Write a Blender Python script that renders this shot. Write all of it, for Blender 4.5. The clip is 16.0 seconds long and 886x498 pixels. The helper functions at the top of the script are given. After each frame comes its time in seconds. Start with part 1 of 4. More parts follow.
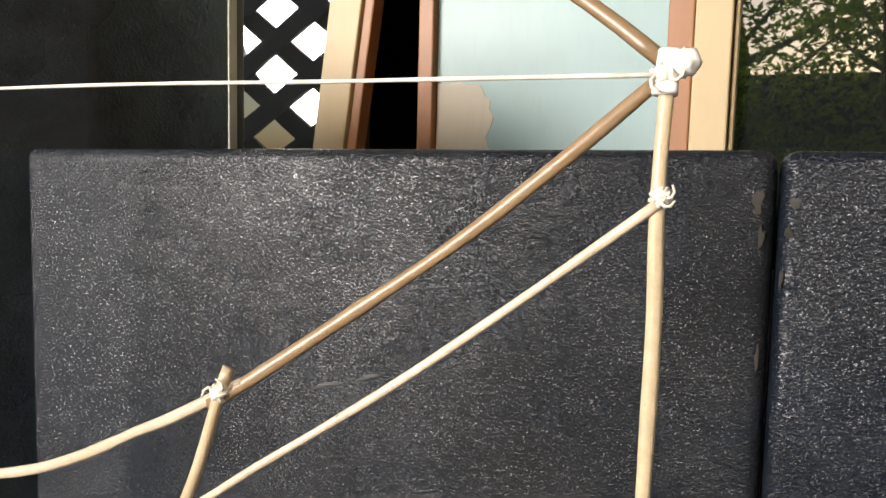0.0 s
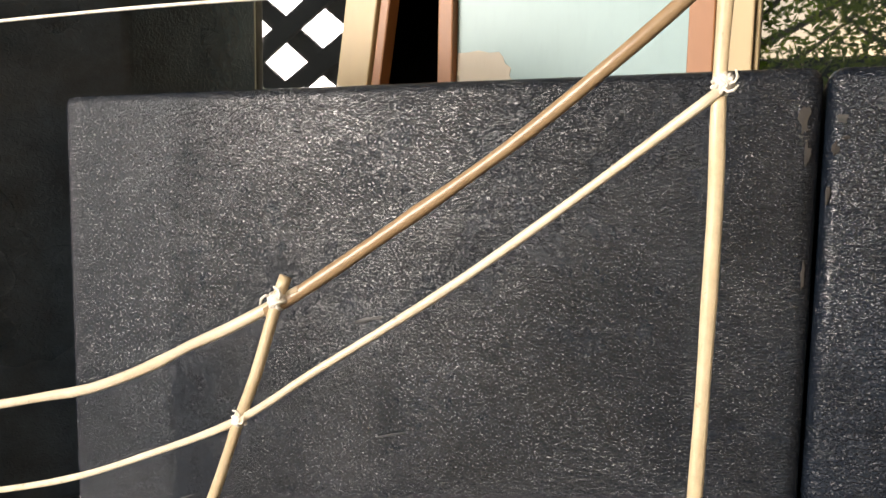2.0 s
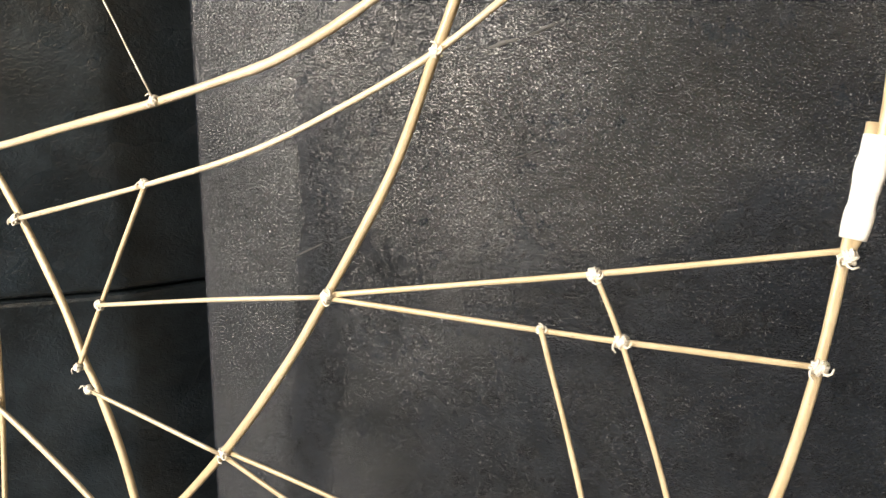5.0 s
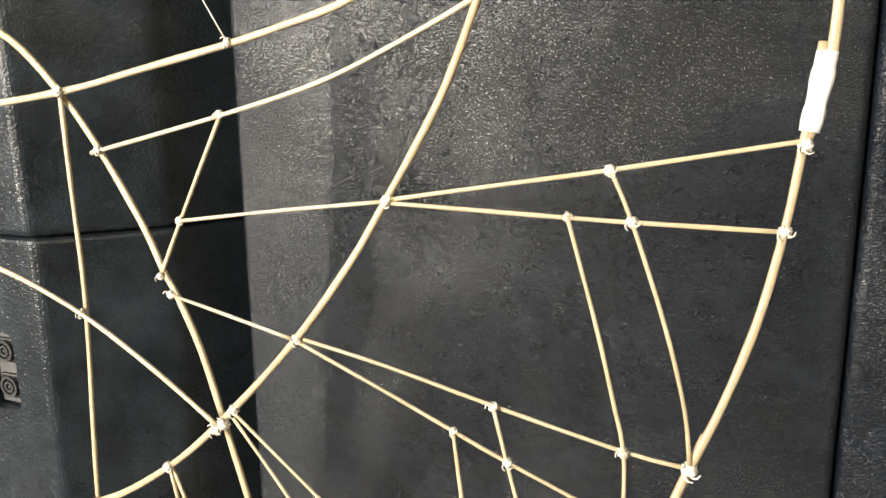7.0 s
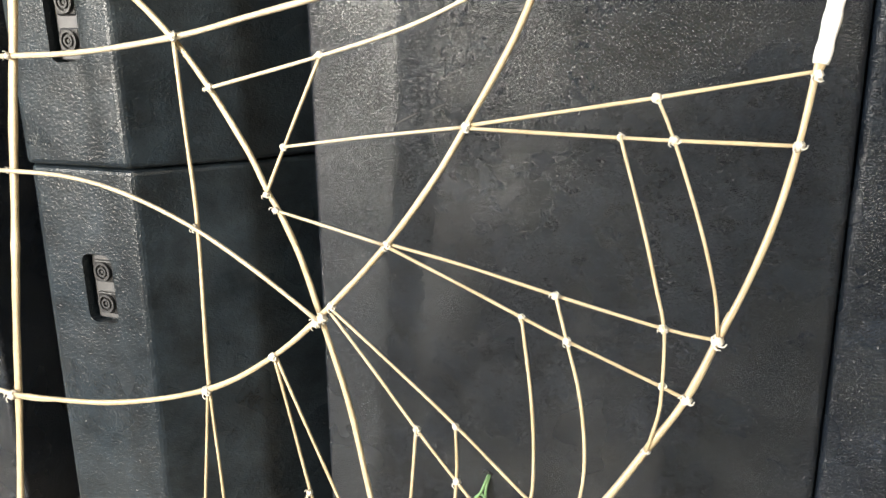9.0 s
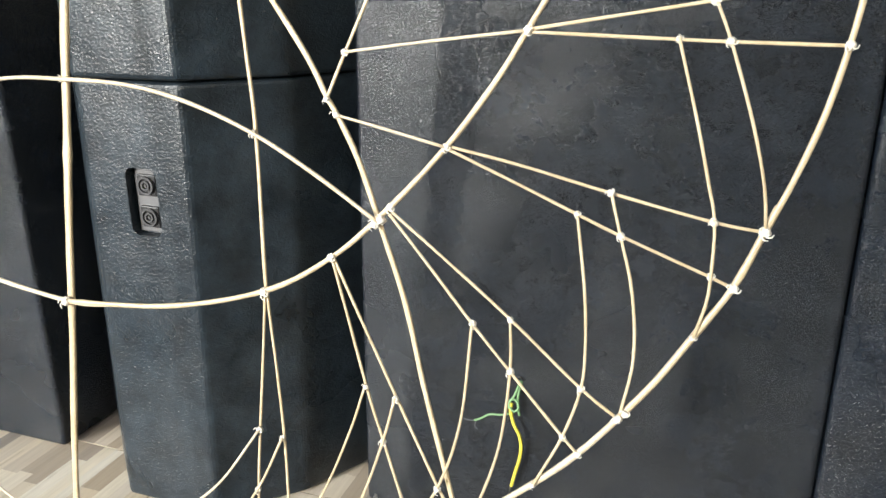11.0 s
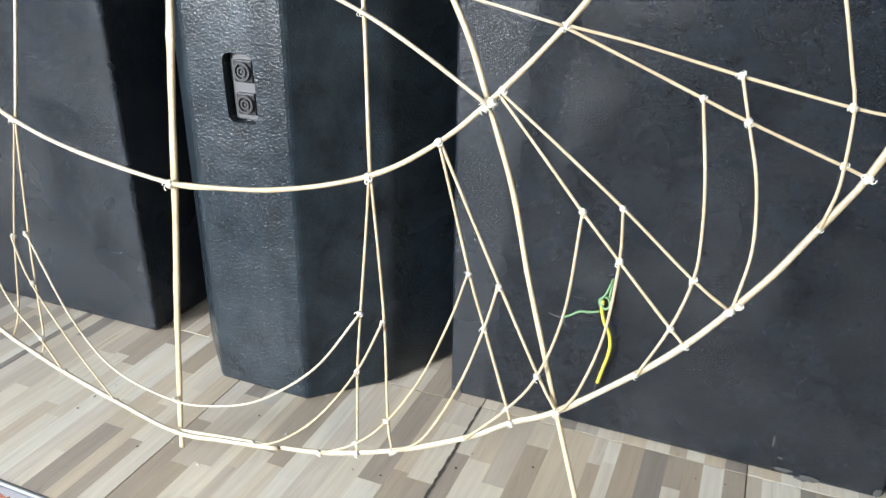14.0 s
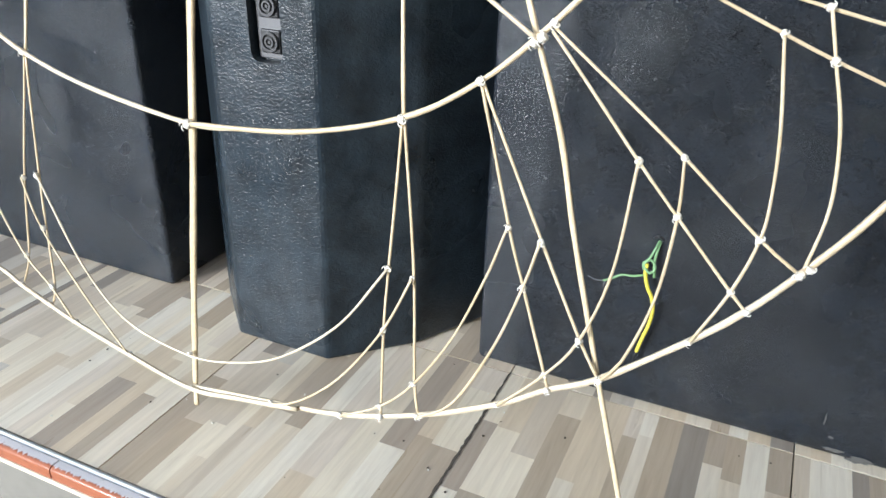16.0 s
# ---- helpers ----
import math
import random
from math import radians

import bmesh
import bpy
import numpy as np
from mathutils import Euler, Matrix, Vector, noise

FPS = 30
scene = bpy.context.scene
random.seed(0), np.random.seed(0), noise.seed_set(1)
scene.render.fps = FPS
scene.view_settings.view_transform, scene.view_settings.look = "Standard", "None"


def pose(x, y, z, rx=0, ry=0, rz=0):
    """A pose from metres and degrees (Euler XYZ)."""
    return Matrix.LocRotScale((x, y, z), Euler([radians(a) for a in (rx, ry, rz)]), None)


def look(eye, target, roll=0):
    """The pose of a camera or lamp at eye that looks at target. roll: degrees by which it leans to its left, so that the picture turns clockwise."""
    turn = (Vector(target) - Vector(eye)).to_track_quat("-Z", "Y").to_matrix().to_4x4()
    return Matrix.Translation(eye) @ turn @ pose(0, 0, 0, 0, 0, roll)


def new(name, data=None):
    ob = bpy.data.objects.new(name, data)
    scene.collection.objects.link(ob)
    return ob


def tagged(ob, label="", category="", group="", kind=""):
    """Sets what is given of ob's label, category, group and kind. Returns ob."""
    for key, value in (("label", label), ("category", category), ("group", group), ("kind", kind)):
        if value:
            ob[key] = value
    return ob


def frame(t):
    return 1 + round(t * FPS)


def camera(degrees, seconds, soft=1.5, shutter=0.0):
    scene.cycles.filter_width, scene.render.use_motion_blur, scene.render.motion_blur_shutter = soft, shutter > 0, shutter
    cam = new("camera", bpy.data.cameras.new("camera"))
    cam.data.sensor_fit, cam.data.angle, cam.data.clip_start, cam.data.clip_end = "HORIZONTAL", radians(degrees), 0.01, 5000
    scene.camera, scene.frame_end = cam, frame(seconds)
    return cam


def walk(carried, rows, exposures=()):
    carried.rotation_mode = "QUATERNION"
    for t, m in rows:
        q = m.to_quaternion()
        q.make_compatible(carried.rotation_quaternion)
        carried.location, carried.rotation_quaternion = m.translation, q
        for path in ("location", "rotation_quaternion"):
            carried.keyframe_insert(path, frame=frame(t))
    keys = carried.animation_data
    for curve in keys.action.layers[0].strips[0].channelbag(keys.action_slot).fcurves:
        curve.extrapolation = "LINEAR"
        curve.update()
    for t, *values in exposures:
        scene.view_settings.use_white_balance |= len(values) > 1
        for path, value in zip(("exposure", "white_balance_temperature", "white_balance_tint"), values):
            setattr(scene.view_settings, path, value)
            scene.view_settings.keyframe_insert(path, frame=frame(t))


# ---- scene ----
cam = camera(60.6, 16.0)
PATH = [
    (0, (0.105, 0.04, 1.042), (-0.693, 1.862, 0.833), 1.4),
    (0.5, (0.103, 0.043, 1.036), (-0.688, 1.867, 0.824), 1.4),
    (1, (0.098, 0.041, 1.025), (-0.693, 1.868, 0.833), 1.3),
    (1.5, (0.093, 0.034, 1.015), (-0.705, 1.854, 0.79), 1.2),
    (2, (0.089, 0.023, 1.001), (-0.728, 1.834, 0.77), 1.0),
    (2.5, (0.084, 0.014, 0.971), (-0.719, 1.836, 0.784), 1.5),
    (3, (0.086, 0.006, 0.947), (-0.717, 1.824, 0.719), 0.3),
    (3.5, (0.091, 0.0, 0.922), (-0.733, 1.805, 0.676), -1.0),
    (4, (0.081, -0.01, 0.895), (-0.769, 1.772, 0.577), -1.3),
    (4.5, (0.051, -0.027, 0.857), (-0.813, 1.741, 0.497), -0.7),
    (5, (0.022, -0.065, 0.841), (-0.794, 1.721, 0.457), -0.1),
    (5.2, (0.015, -0.079, 0.841), (-0.792, 1.706, 0.441), -0.2),
    (7.3, (0.013, -0.207, 0.811), (-0.697, 1.607, 0.359), -0.8),
    (7.5, (0.023, -0.22, 0.812), (-0.714, 1.582, 0.35), -1.1),
    (8, (0.032, -0.26, 0.81), (-0.71, 1.536, 0.339), -0.8),
    (8.5, (0.019, -0.297, 0.806), (-0.721, 1.494, 0.313), -0.6),
    (9, (-0.007, -0.329, 0.801), (-0.697, 1.47, 0.261), -0.8),
    (9.2, (-0.021, -0.343, 0.793), (-0.679, 1.466, 0.25), -0.6),
    (11.3, (-0.068, -0.405, 0.759), (-0.684, 1.368, 0.069), -0.2),
    (11.5, (-0.07, -0.404, 0.762), (-0.694, 1.355, 0.043), -0.4),
    (12, (-0.079, -0.412, 0.753), (-0.704, 1.334, 0.004), -0.3),
    (12.5, (-0.089, -0.416, 0.745), (-0.723, 1.315, -0.031), -0.3),
    (13, (-0.103, -0.418, 0.736), (-0.759, 1.284, -0.083), -0.4),
    (13.5, (-0.112, -0.425, 0.726), (-0.791, 1.264, -0.101), -0.1),
    (14, (-0.124, -0.429, 0.724), (-0.829, 1.239, -0.123), 0.1),
    (14.5, (-0.13, -0.426, 0.711), (-0.849, 1.221, -0.167), 0.4),
    (15, (-0.144, -0.409, 0.691), (-0.844, 1.228, -0.22), 0.9),
    (15.5, (-0.152, -0.393, 0.68), (-0.866, 1.232, -0.241), 0.7),
    (16, (-0.162, -0.389, 0.678), (-0.895, 1.228, -0.242), 1.1),
]
TONE = [(0.0, 0.73, 6800, 15), (3.0, 0.88, 7200, 16), (5.2, 0.95, 7400, 13), (9.0, 1.12, 6900, 9), (12.5, 1.06, 6000, 8), (16.0, 1.0, 5700, 8)]
walk(cam, [(t, look(eye, target, roll)) for t, eye, target, roll in PATH], TONE)
from math import cos, pi, sin


# ---- world and light ----
SUN_EL, SUN_AZ = radians(12.5), radians(207)
world = bpy.data.worlds.new("sky")
scene.world = world
world.use_nodes = True
wn, wl = world.node_tree.nodes, world.node_tree.links
sky = wn.new("ShaderNodeTexSky")
sky.sky_type = "NISHITA"
sky.sun_disc = False
sky.sun_elevation, sky.sun_rotation = SUN_EL, -SUN_AZ
sky.dust_density, sky.air_density = 2.5, 1.0
wl.new(sky.outputs[0], wn["Background"].inputs[0])
wn["Background"].inputs[1].default_value = 0.34

sun = new("sun", bpy.data.lights.new("sun", "SUN"))
sun.data.energy, sun.data.angle, sun.data.color = 5.4, radians(24), (1.0, 0.955, 0.89)
sun_way = Vector((sin(SUN_AZ) * cos(SUN_EL), cos(SUN_AZ) * cos(SUN_EL), sin(SUN_EL)))
sun.matrix_world = look(sun_way * 20, (0, 0, 0))

rng = random.Random(7)


# ---- helpers ----
def mesh_object(name, bm, mat, parent=None, label="", smooth=False):
    me = bpy.data.meshes.new(name)
    bm.normal_update()
    bm.to_mesh(me)
    bm.free()
    for m in (mat if isinstance(mat, (list, tuple)) else [mat]):
        me.materials.append(m)
    if smooth:
        for p in me.polygons:
            p.use_smooth = True
    ob = new(name, me)
    if parent:
        ob.parent = parent
    if label:
        ob["label"] = label
    return ob


def part(name, bm, mat, parent, label="", smooth=False):
    return mesh_object(name, bm, mat, parent, label, smooth)


def thing(name, label, category, group="", kind="", at=(0, 0, 0)):
    ob = new(name)
    ob.location = at
    return tagged(ob, label, category, group, kind)


def box_into(bm, lo, hi, mat_index=0, bevel=0.0, segments=2):
    lo, hi = Vector(lo), Vector(hi)
    size, mid = hi - lo, (lo + hi) / 2
    got = bmesh.ops.create_cube(bm, size=1.0, matrix=Matrix.Translation(mid) @ Matrix.Diagonal((*size, 1)))
    verts = got["verts"]
    for fc in {fc for v in verts for fc in v.link_faces}:
        fc.material_index = mat_index
    if bevel:
        edges = list({e for v in verts for e in v.link_edges})
        bmesh.ops.bevel(bm, geom=edges, offset=bevel, segments=segments, affect="EDGES", profile=0.5)
    return bm


def prism_into(bm, outline, z0, z1, bevel=0.0, segments=3):
    """An upright prism over a plan outline, its edges rounded."""
    low = [bm.verts.new((x, y, z0)) for x, y in outline]
    top = [bm.verts.new((x, y, z1)) for x, y in outline]
    n = len(outline)
    bm.faces.new(list(reversed(low)))
    bm.faces.new(top)
    for i in range(n):
        bm.faces.new((low[i], low[(i + 1) % n], top[(i + 1) % n], top[i]))
    bmesh.ops.recalc_face_normals(bm, faces=bm.faces[:])
    if bevel:
        bmesh.ops.bevel(bm, geom=bm.edges[:], offset=bevel, segments=segments, affect="EDGES", profile=0.5)
    return bm


def smooth_line(points, step):
    """A Catmull-Rom line through the points, sampled about every step."""
    pts = [Vector(p) for p in points]
    if len(pts) == 2:
        n = max(2, int((pts[1] - pts[0]).length / step))
        return [pts[0].lerp(pts[1], i / n) for i in range(n + 1)]
    ext = [2 * pts[0] - pts[1]] + pts + [2 * pts[-1] - pts[-2]]
    out = []
    for i in range(1, len(ext) - 2):
        p0, p1, p2, p3 = ext[i - 1:i + 3]
        n = max(2, int((p2 - p1).length / step))
        for k in range(n):
            t = k / n
            out.append(0.5 * (2 * p1 + (p2 - p0) * t + (2 * p0 - 5 * p1 + 4 * p2 - p3) * t * t + (3 * p1 - p0 - 3 * p2 + p3) * t ** 3))
    out.append(pts[-1])
    return out


def sweep_into(bm, line, radii, side, sides=8, squash=1.0, power=1.0):
    """A capped tube along a line. side: the direction in which squash flattens it."""
    rings = []
    for i, p in enumerate(line):
        tan = (line[min(i + 1, len(line) - 1)] - line[max(i - 1, 0)]).normalized()
        a = tan.cross(side).normalized()
        b = a.cross(tan).normalized()
        ring = []
        for k in range(sides):
            w = 2 * pi * (k + 0.5) / sides
            c, s = cos(w), sin(w)
            c, s = abs(c) ** power * (1 if c > 0 else -1), abs(s) ** power * (1 if s > 0 else -1)
            ring.append(bm.verts.new(p + a * (radii[i] * c) + b * (radii[i] * squash * s)))
        rings.append(ring)
    for r0, r1 in zip(rings, rings[1:]):
        for k in range(sides):
            bm.faces.new((r0[k], r0[(k + 1) % sides], r1[(k + 1) % sides], r1[k]))
    bm.faces.new(list(reversed(rings[0])))
    bm.faces.new(rings[-1])
    return bm


# ---- materials ----
class Nodes:
    def __init__(self, name):
        self.mat = bpy.data.materials.new(name)
        self.mat.use_nodes = True
        self.tree = self.mat.node_tree
        self.bsdf = self.tree.nodes["Principled BSDF"]
        self.coord = self.add("ShaderNodeTexCoord")

    def add(self, kind):
        return self.tree.nodes.new(kind)

    def link(self, a, b):
        self.tree.links.new(a, b)

    def place(self, scale=(1, 1, 1), source="Object", turn=(0, 0, 0)):
        m = self.add("ShaderNodeMapping")
        m.inputs["Scale"].default_value = scale
        m.inputs["Rotation"].default_value = turn
        self.link(self.coord.outputs[source], m.inputs["Vector"])
        return m.outputs[0]

    def noise(self, vec, scale, detail=4.0, rough=0.55, warp=0.0):
        n = self.add("ShaderNodeTexNoise")
        n.inputs["Scale"].default_value, n.inputs["Detail"].default_value = scale, detail
        n.inputs["Roughness"].default_value, n.inputs["Distortion"].default_value = rough, warp
        self.link(vec, n.inputs["Vector"])
        return n.outputs["Fac"]

    def ramp(self, fac, stops, mode="LINEAR"):
        r = self.add("ShaderNodeValToRGB")
        r.color_ramp.interpolation = mode
        while len(r.color_ramp.elements) < len(stops):
            r.color_ramp.elements.new(0.5)
        for el, (pos, col) in zip(r.color_ramp.elements, stops):
            el.position = pos
            el.color = (*col, 1) if len(col) == 3 else (col[0],) * 3 + (1,)
        self.link(fac, r.inputs[0])
        return r.outputs[0]

    def mix(self, fac, a, b, mode="MIX"):
        m = self.add("ShaderNodeMix")
        m.data_type, m.blend_type = "RGBA", mode
        for key, val in ((0, fac), (6, a), (7, b)):
            if isinstance(val, (int, float)):
                m.inputs[key].default_value = val
            elif isinstance(val, tuple):
                m.inputs[key].default_value = (*val, 1)
            else:
                self.link(val, m.inputs[key])
        return m.outputs[2]

    def math(self, op, a, b=0.0):
        m = self.add("ShaderNodeMath")
        m.operation = op
        for i, v in enumerate((a, b)):
            if isinstance(v, (int, float)):
                m.inputs[i].default_value = v
            else:
                self.link(v, m.inputs[i])
        return m.outputs[0]

    def bump(self, height, strength, distance):
        b = self.add("ShaderNodeBump")
        b.inputs["Strength"].default_value, b.inputs["Distance"].default_value = strength, distance
        self.link(height, b.inputs["Height"])
        if self.bsdf.inputs["Normal"].is_linked:
            self.link(self.bsdf.inputs["Normal"].links[0].from_socket, b.inputs["Normal"])
        self.link(b.outputs[0], self.bsdf.inputs["Normal"])

    def out(self, color=None, rough=None, **extra):
        for key, val in (("Base Color", color), ("Roughness", rough)):
            if val is None:
                continue
            if isinstance(val, (int, float)):
                self.bsdf.inputs[key].default_value = val
            elif isinstance(val, tuple):
                self.bsdf.inputs[key].default_value = (*val, 1)
            else:
                self.link(val, self.bsdf.inputs[key])
        for key, val in extra.items():
            self.bsdf.inputs[key.replace("_", " ")].default_value = val
        return self.mat


def random_value(n):
    return n.add("ShaderNodeObjectInfo").outputs["Random"]


def cabinet_paint(name, tint, grain, depth, gloss, dusty=3.2, stretch=1.9, stained=False):
    """Thick black textured cabinet paint: leathery wrinkles, polished and dusty patches, scuffs."""
    n = Nodes(name)
    v = n.place()
    fine = n.noise(n.place((0.8, 0.8, 0.8 * stretch)), grain, 1.5, 0.5, 0.9)
    pebble = n.ramp(fine, [(0.36, (0,)), (0.64, (1,))], "EASE")
    tiny = n.noise(n.place((1, 1, 1.3)), grain * 2.1, 1.0, 0.5, 0.4)
    mid = n.noise(n.place((0.7, 0.7, 1.3)), grain * 0.24, 3.0, 0.6, 1.2)
    big = n.noise(v, 6.0, 2.0, 0.5)
    swell = n.ramp(n.noise(v, 9.0, 3.0, 0.6), [(0.30, (0.7,)), (0.70, (1,))])
    crease = n.noise(n.place((1, 1, 1.8)), 15.0, 2.0, 0.5, 2.0)
    line = n.ramp(n.math("ABSOLUTE", n.math("SUBTRACT", crease, 0.5)), [(0.0, (1,)), (0.02, (0,))])
    patch = n.ramp(n.noise(v, 3.2, 2.0), [(0.55, (0,)), (0.68, (1,))])
    scuff = n.ramp(n.noise(n.place((1, 1, 0.6)), 95.0, 5.0, 0.75), [(0.70, (0,)), (0.76, (1,))])
    dust = n.ramp(n.noise(v, 15.0, 8.0, 0.74), [(0.30, (0,)), (0.72, (1,))])
    cloud = n.ramp(n.noise(v, 5.5, 5.0, 0.62, 0.8), [(0.33, (0,)), (0.66, (1,))])
    if stained:
        axis = n.add("ShaderNodeSeparateXYZ")
        n.link(n.coord.outputs["Object"], axis.inputs[0])
        wobble = n.math("MULTIPLY", n.math("SUBTRACT", n.noise(n.place((1, 1, 0.35)), 24.0, 4.0, 0.65), 0.5), 0.055)
        slant = n.math("MULTIPLY", axis.outputs[2], 0.085)
        edge = n.math("ADD", n.math("SUBTRACT", n.math("ADD", axis.outputs[0], wobble), slant), 0.5)
        rubbed = n.ramp(edge, [(0.243, (1,)), (0.262, (0,))])
        smear = n.ramp(edge, [(0.247, (0,)), (0.258, (1,)), (0.285, (0.8,)), (0.315, (0,))])
        tall = n.ramp(axis.outputs[2], [(0.30, (0.25,)), (0.52, (1,)), (0.74, (1,)), (0.86, (0,))])
        cloud = n.math("MAXIMUM", n.math("SUBTRACT", cloud, n.math("MULTIPLY", smear, tall)), n.math("MULTIPLY", rubbed, 1.0))
        dust = n.math("MAXIMUM", dust, n.math("MULTIPLY", rubbed, 0.8))
    base = n.mix(dust, tint, tuple(c * dusty for c in tint))
    base = n.mix(n.math("MULTIPLY", scuff, 0.15), base, (0.20, 0.20, 0.19))
    level = n.add("ShaderNodeMapRange")
    n.link(cloud, level.inputs["Value"])
    level.inputs["To Min"].default_value, level.inputs["To Max"].default_value = 0.24, 0.62
    n.link(level.outputs[0], n.bsdf.inputs["Specular IOR Level"])
    rough = n.ramp(n.noise(v, 4.5, 3.0, 0.55), [(0.35, (gloss,)), (0.65, (gloss + 0.10,))])
    n.bump(big, 1.0, 0.0012)
    n.bump(mid, 0.8, 0.0004)
    n.bump(n.math("MULTIPLY", pebble, swell), 1.0, depth)
    n.bump(tiny, 1.0, depth * 0.4)
    n.bump(n.math("MULTIPLY", line, patch), 0.5, 0.0007)
    return n.out(base, rough)


def bamboo(name, pale, deep, along=1.0):
    n = Nodes(name)
    v = n.place()
    streak = n.noise(v, 160.0, 4.0, 0.7)
    blotch = n.noise(v, 22.0, 3.0, 0.6)
    dot = n.ramp(n.noise(v, 210.0, 2.0), [(0.68, (0,)), (0.76, (1,))])
    col = n.mix(n.ramp(blotch, [(0.3, (0,)), (0.75, (1,))]), pale, deep)
    col = n.mix(n.math("MULTIPLY", n.ramp(streak, [(0.4, (0,)), (0.7, (1,))]), 0.35), col, tuple(c * 0.62 for c in deep))
    col = n.mix(n.math("MULTIPLY", dot, 0.4), col, (0.12, 0.07, 0.03))
    col = n.mix(1.0, col, n.ramp(random_value(n), [(0.0, (0.82, 0.8, 0.78)), (1.0, (1.0, 1.0, 1.0))]), "MULTIPLY")
    n.bump(streak, 0.35, 0.0004)
    return n.out(col, 0.34)


def thread_white(name, base, dirt):
    n = Nodes(name)
    v = n.place()
    fib = n.noise(v, 900.0, 3.0, 0.7)
    col = n.mix(n.ramp(n.noise(v, 120.0, 3.0), [(0.45, (0,)), (0.8, (1,))]), base, dirt)
    n.bump(fib, 0.5, 0.0003)
    return n.out(col, 0.75)


def painted(name, base, worn, rough=0.5, wear=0.7, stretch=(1, 1, 0.2)):
    n = Nodes(name)
    v = n.place()
    grain = n.noise(n.place(stretch), 60.0, 4.0, 0.65)
    big = n.noise(v, 5.0, 3.0, 0.55)
    chip = n.ramp(n.noise(n.place(stretch), 34.0, 4.0, 0.7), [(wear, (0,)), (wear + 0.03, (1,))])
    col = n.mix(n.ramp(big, [(0.3, (0,)), (0.8, (1,))]), base, tuple(c * 0.86 for c in base))
    col = n.mix(n.math("MULTIPLY", n.ramp(grain, [(0.5, (0,)), (0.8, (1,))]), 0.25), col, tuple(c * 0.7 for c in base))
    col = n.mix(chip, col, worn)
    n.bump(grain, 0.3, 0.0006)
    return n.out(col, rough)


def plank_tile():
    n = Nodes("wood_print_tile")
    v = n.place((1, 1, 1))
    isl = n.add("ShaderNodeNewGeometry").outputs["Random Per Island"]
    pick = n.math("FRACT", n.math("ADD", n.math("MULTIPLY", isl, 7.13), n.math("MULTIPLY", random_value(n), 3.7)))
    cols = [(0.72, 0.62, 0.47), (0.50, 0.41, 0.30), (0.80, 0.73, 0.60), (0.43, 0.36, 0.285), (0.66, 0.55, 0.40), (0.58, 0.52, 0.43), (0.79, 0.70, 0.545), (0.47, 0.39, 0.295), (0.71, 0.62, 0.50), (0.33, 0.285, 0.235), (0.75, 0.665, 0.53), (0.62, 0.53, 0.41)]
    tone = n.ramp(pick, [(i / len(cols), c) for i, c in enumerate(cols)], "CONSTANT")
    w = n.add("ShaderNodeCombineXYZ")
    n.link(n.math("MULTIPLY", isl, 40.0), w.inputs[0])
    shift = n.add("ShaderNodeVectorMath")
    n.link(n.place((1, 0.07, 1)), shift.inputs[0])
    n.link(w.outputs[0], shift.inputs[1])
    grain = n.noise(shift.outputs[0], 130.0, 5.0, 0.65, 0.6)
    broad = n.noise(shift.outputs[0], 34.0, 3.0, 0.6, 0.8)
    col = n.mix(n.math("MULTIPLY", n.ramp(grain, [(0.35, (0,)), (0.75, (1,))]), 0.45), tone, n.mix(1.0, tone, (0.62, 0.56, 0.5), "MULTIPLY"))
    col = n.mix(n.math("MULTIPLY", n.ramp(broad, [(0.45, (0,)), (0.8, (1,))]), 0.35), col, n.mix(1.0, tone, (1.28, 1.26, 1.22), "MULTIPLY"))
    dirt = n.ramp(n.noise(n.place(source="Object"), 55.0, 4.0, 0.75), [(0.72, (0,)), (0.76, (1,))])
    col = n.mix(n.math("MULTIPLY", dirt, 0.5), col, (0.09, 0.075, 0.06))
    n.bump(grain, 0.12, 0.0003)
    return n.out(col, n.ramp(broad, [(0.3, (0.26,)), (0.7, (0.4,))]))


def plain(name, base, rough=0.5, scale=40.0, vary=0.25, bump=0.0004, **extra):
    n = Nodes(name)
    v = n.place()
    a, b = n.noise(v, scale, 4.0, 0.6), n.noise(v, scale * 0.12, 3.0, 0.5)
    col = n.mix(n.math("MULTIPLY", n.ramp(a, [(0.4, (0,)), (0.75, (1,))]), vary), base, tuple(c * 0.55 for c in base))
    col = n.mix(n.math("MULTIPLY", n.ramp(b, [(0.4, (0,)), (0.7, (1,))]), vary), col, tuple(min(1, c * 1.3) for c in base))
    n.bump(a, 0.4, bump)
    return n.out(col, rough, **extra)


SUB_PAINT = cabinet_paint("sub_paint", (0.0034, 0.0046, 0.0066), 430.0, 0.00068, 0.18, 3.4, 2.0, stained=True)
SUB_PAINT_COARSE = cabinet_paint("sub_paint_coarse", (0.0030, 0.0046, 0.0074), 380.0, 0.00080, 0.19, 3.4, 1.4)
SPEAKER_PAINT = cabinet_paint("speaker_paint", (0.0050, 0.0072, 0.0094), 270.0, 0.00026, 0.25, 5.4, 1.3)
BAMBOO_PALE = bamboo("bamboo_pale", (0.67, 0.555, 0.375), (0.53, 0.41, 0.245))
BAMBOO_WHITE = bamboo("bamboo_scraped", (0.70, 0.61, 0.46), (0.57, 0.465, 0.315))
BAMBOO_BROWN = bamboo("bamboo_skin", (0.36, 0.25, 0.14), (0.26, 0.165, 0.085))
THREAD = thread_white("thread", (0.78, 0.74, 0.66), (0.55, 0.47, 0.36))
TAPE = thread_white("white_tape", (0.86, 0.85, 0.83), (0.74, 0.72, 0.68))
TILE = plank_tile()
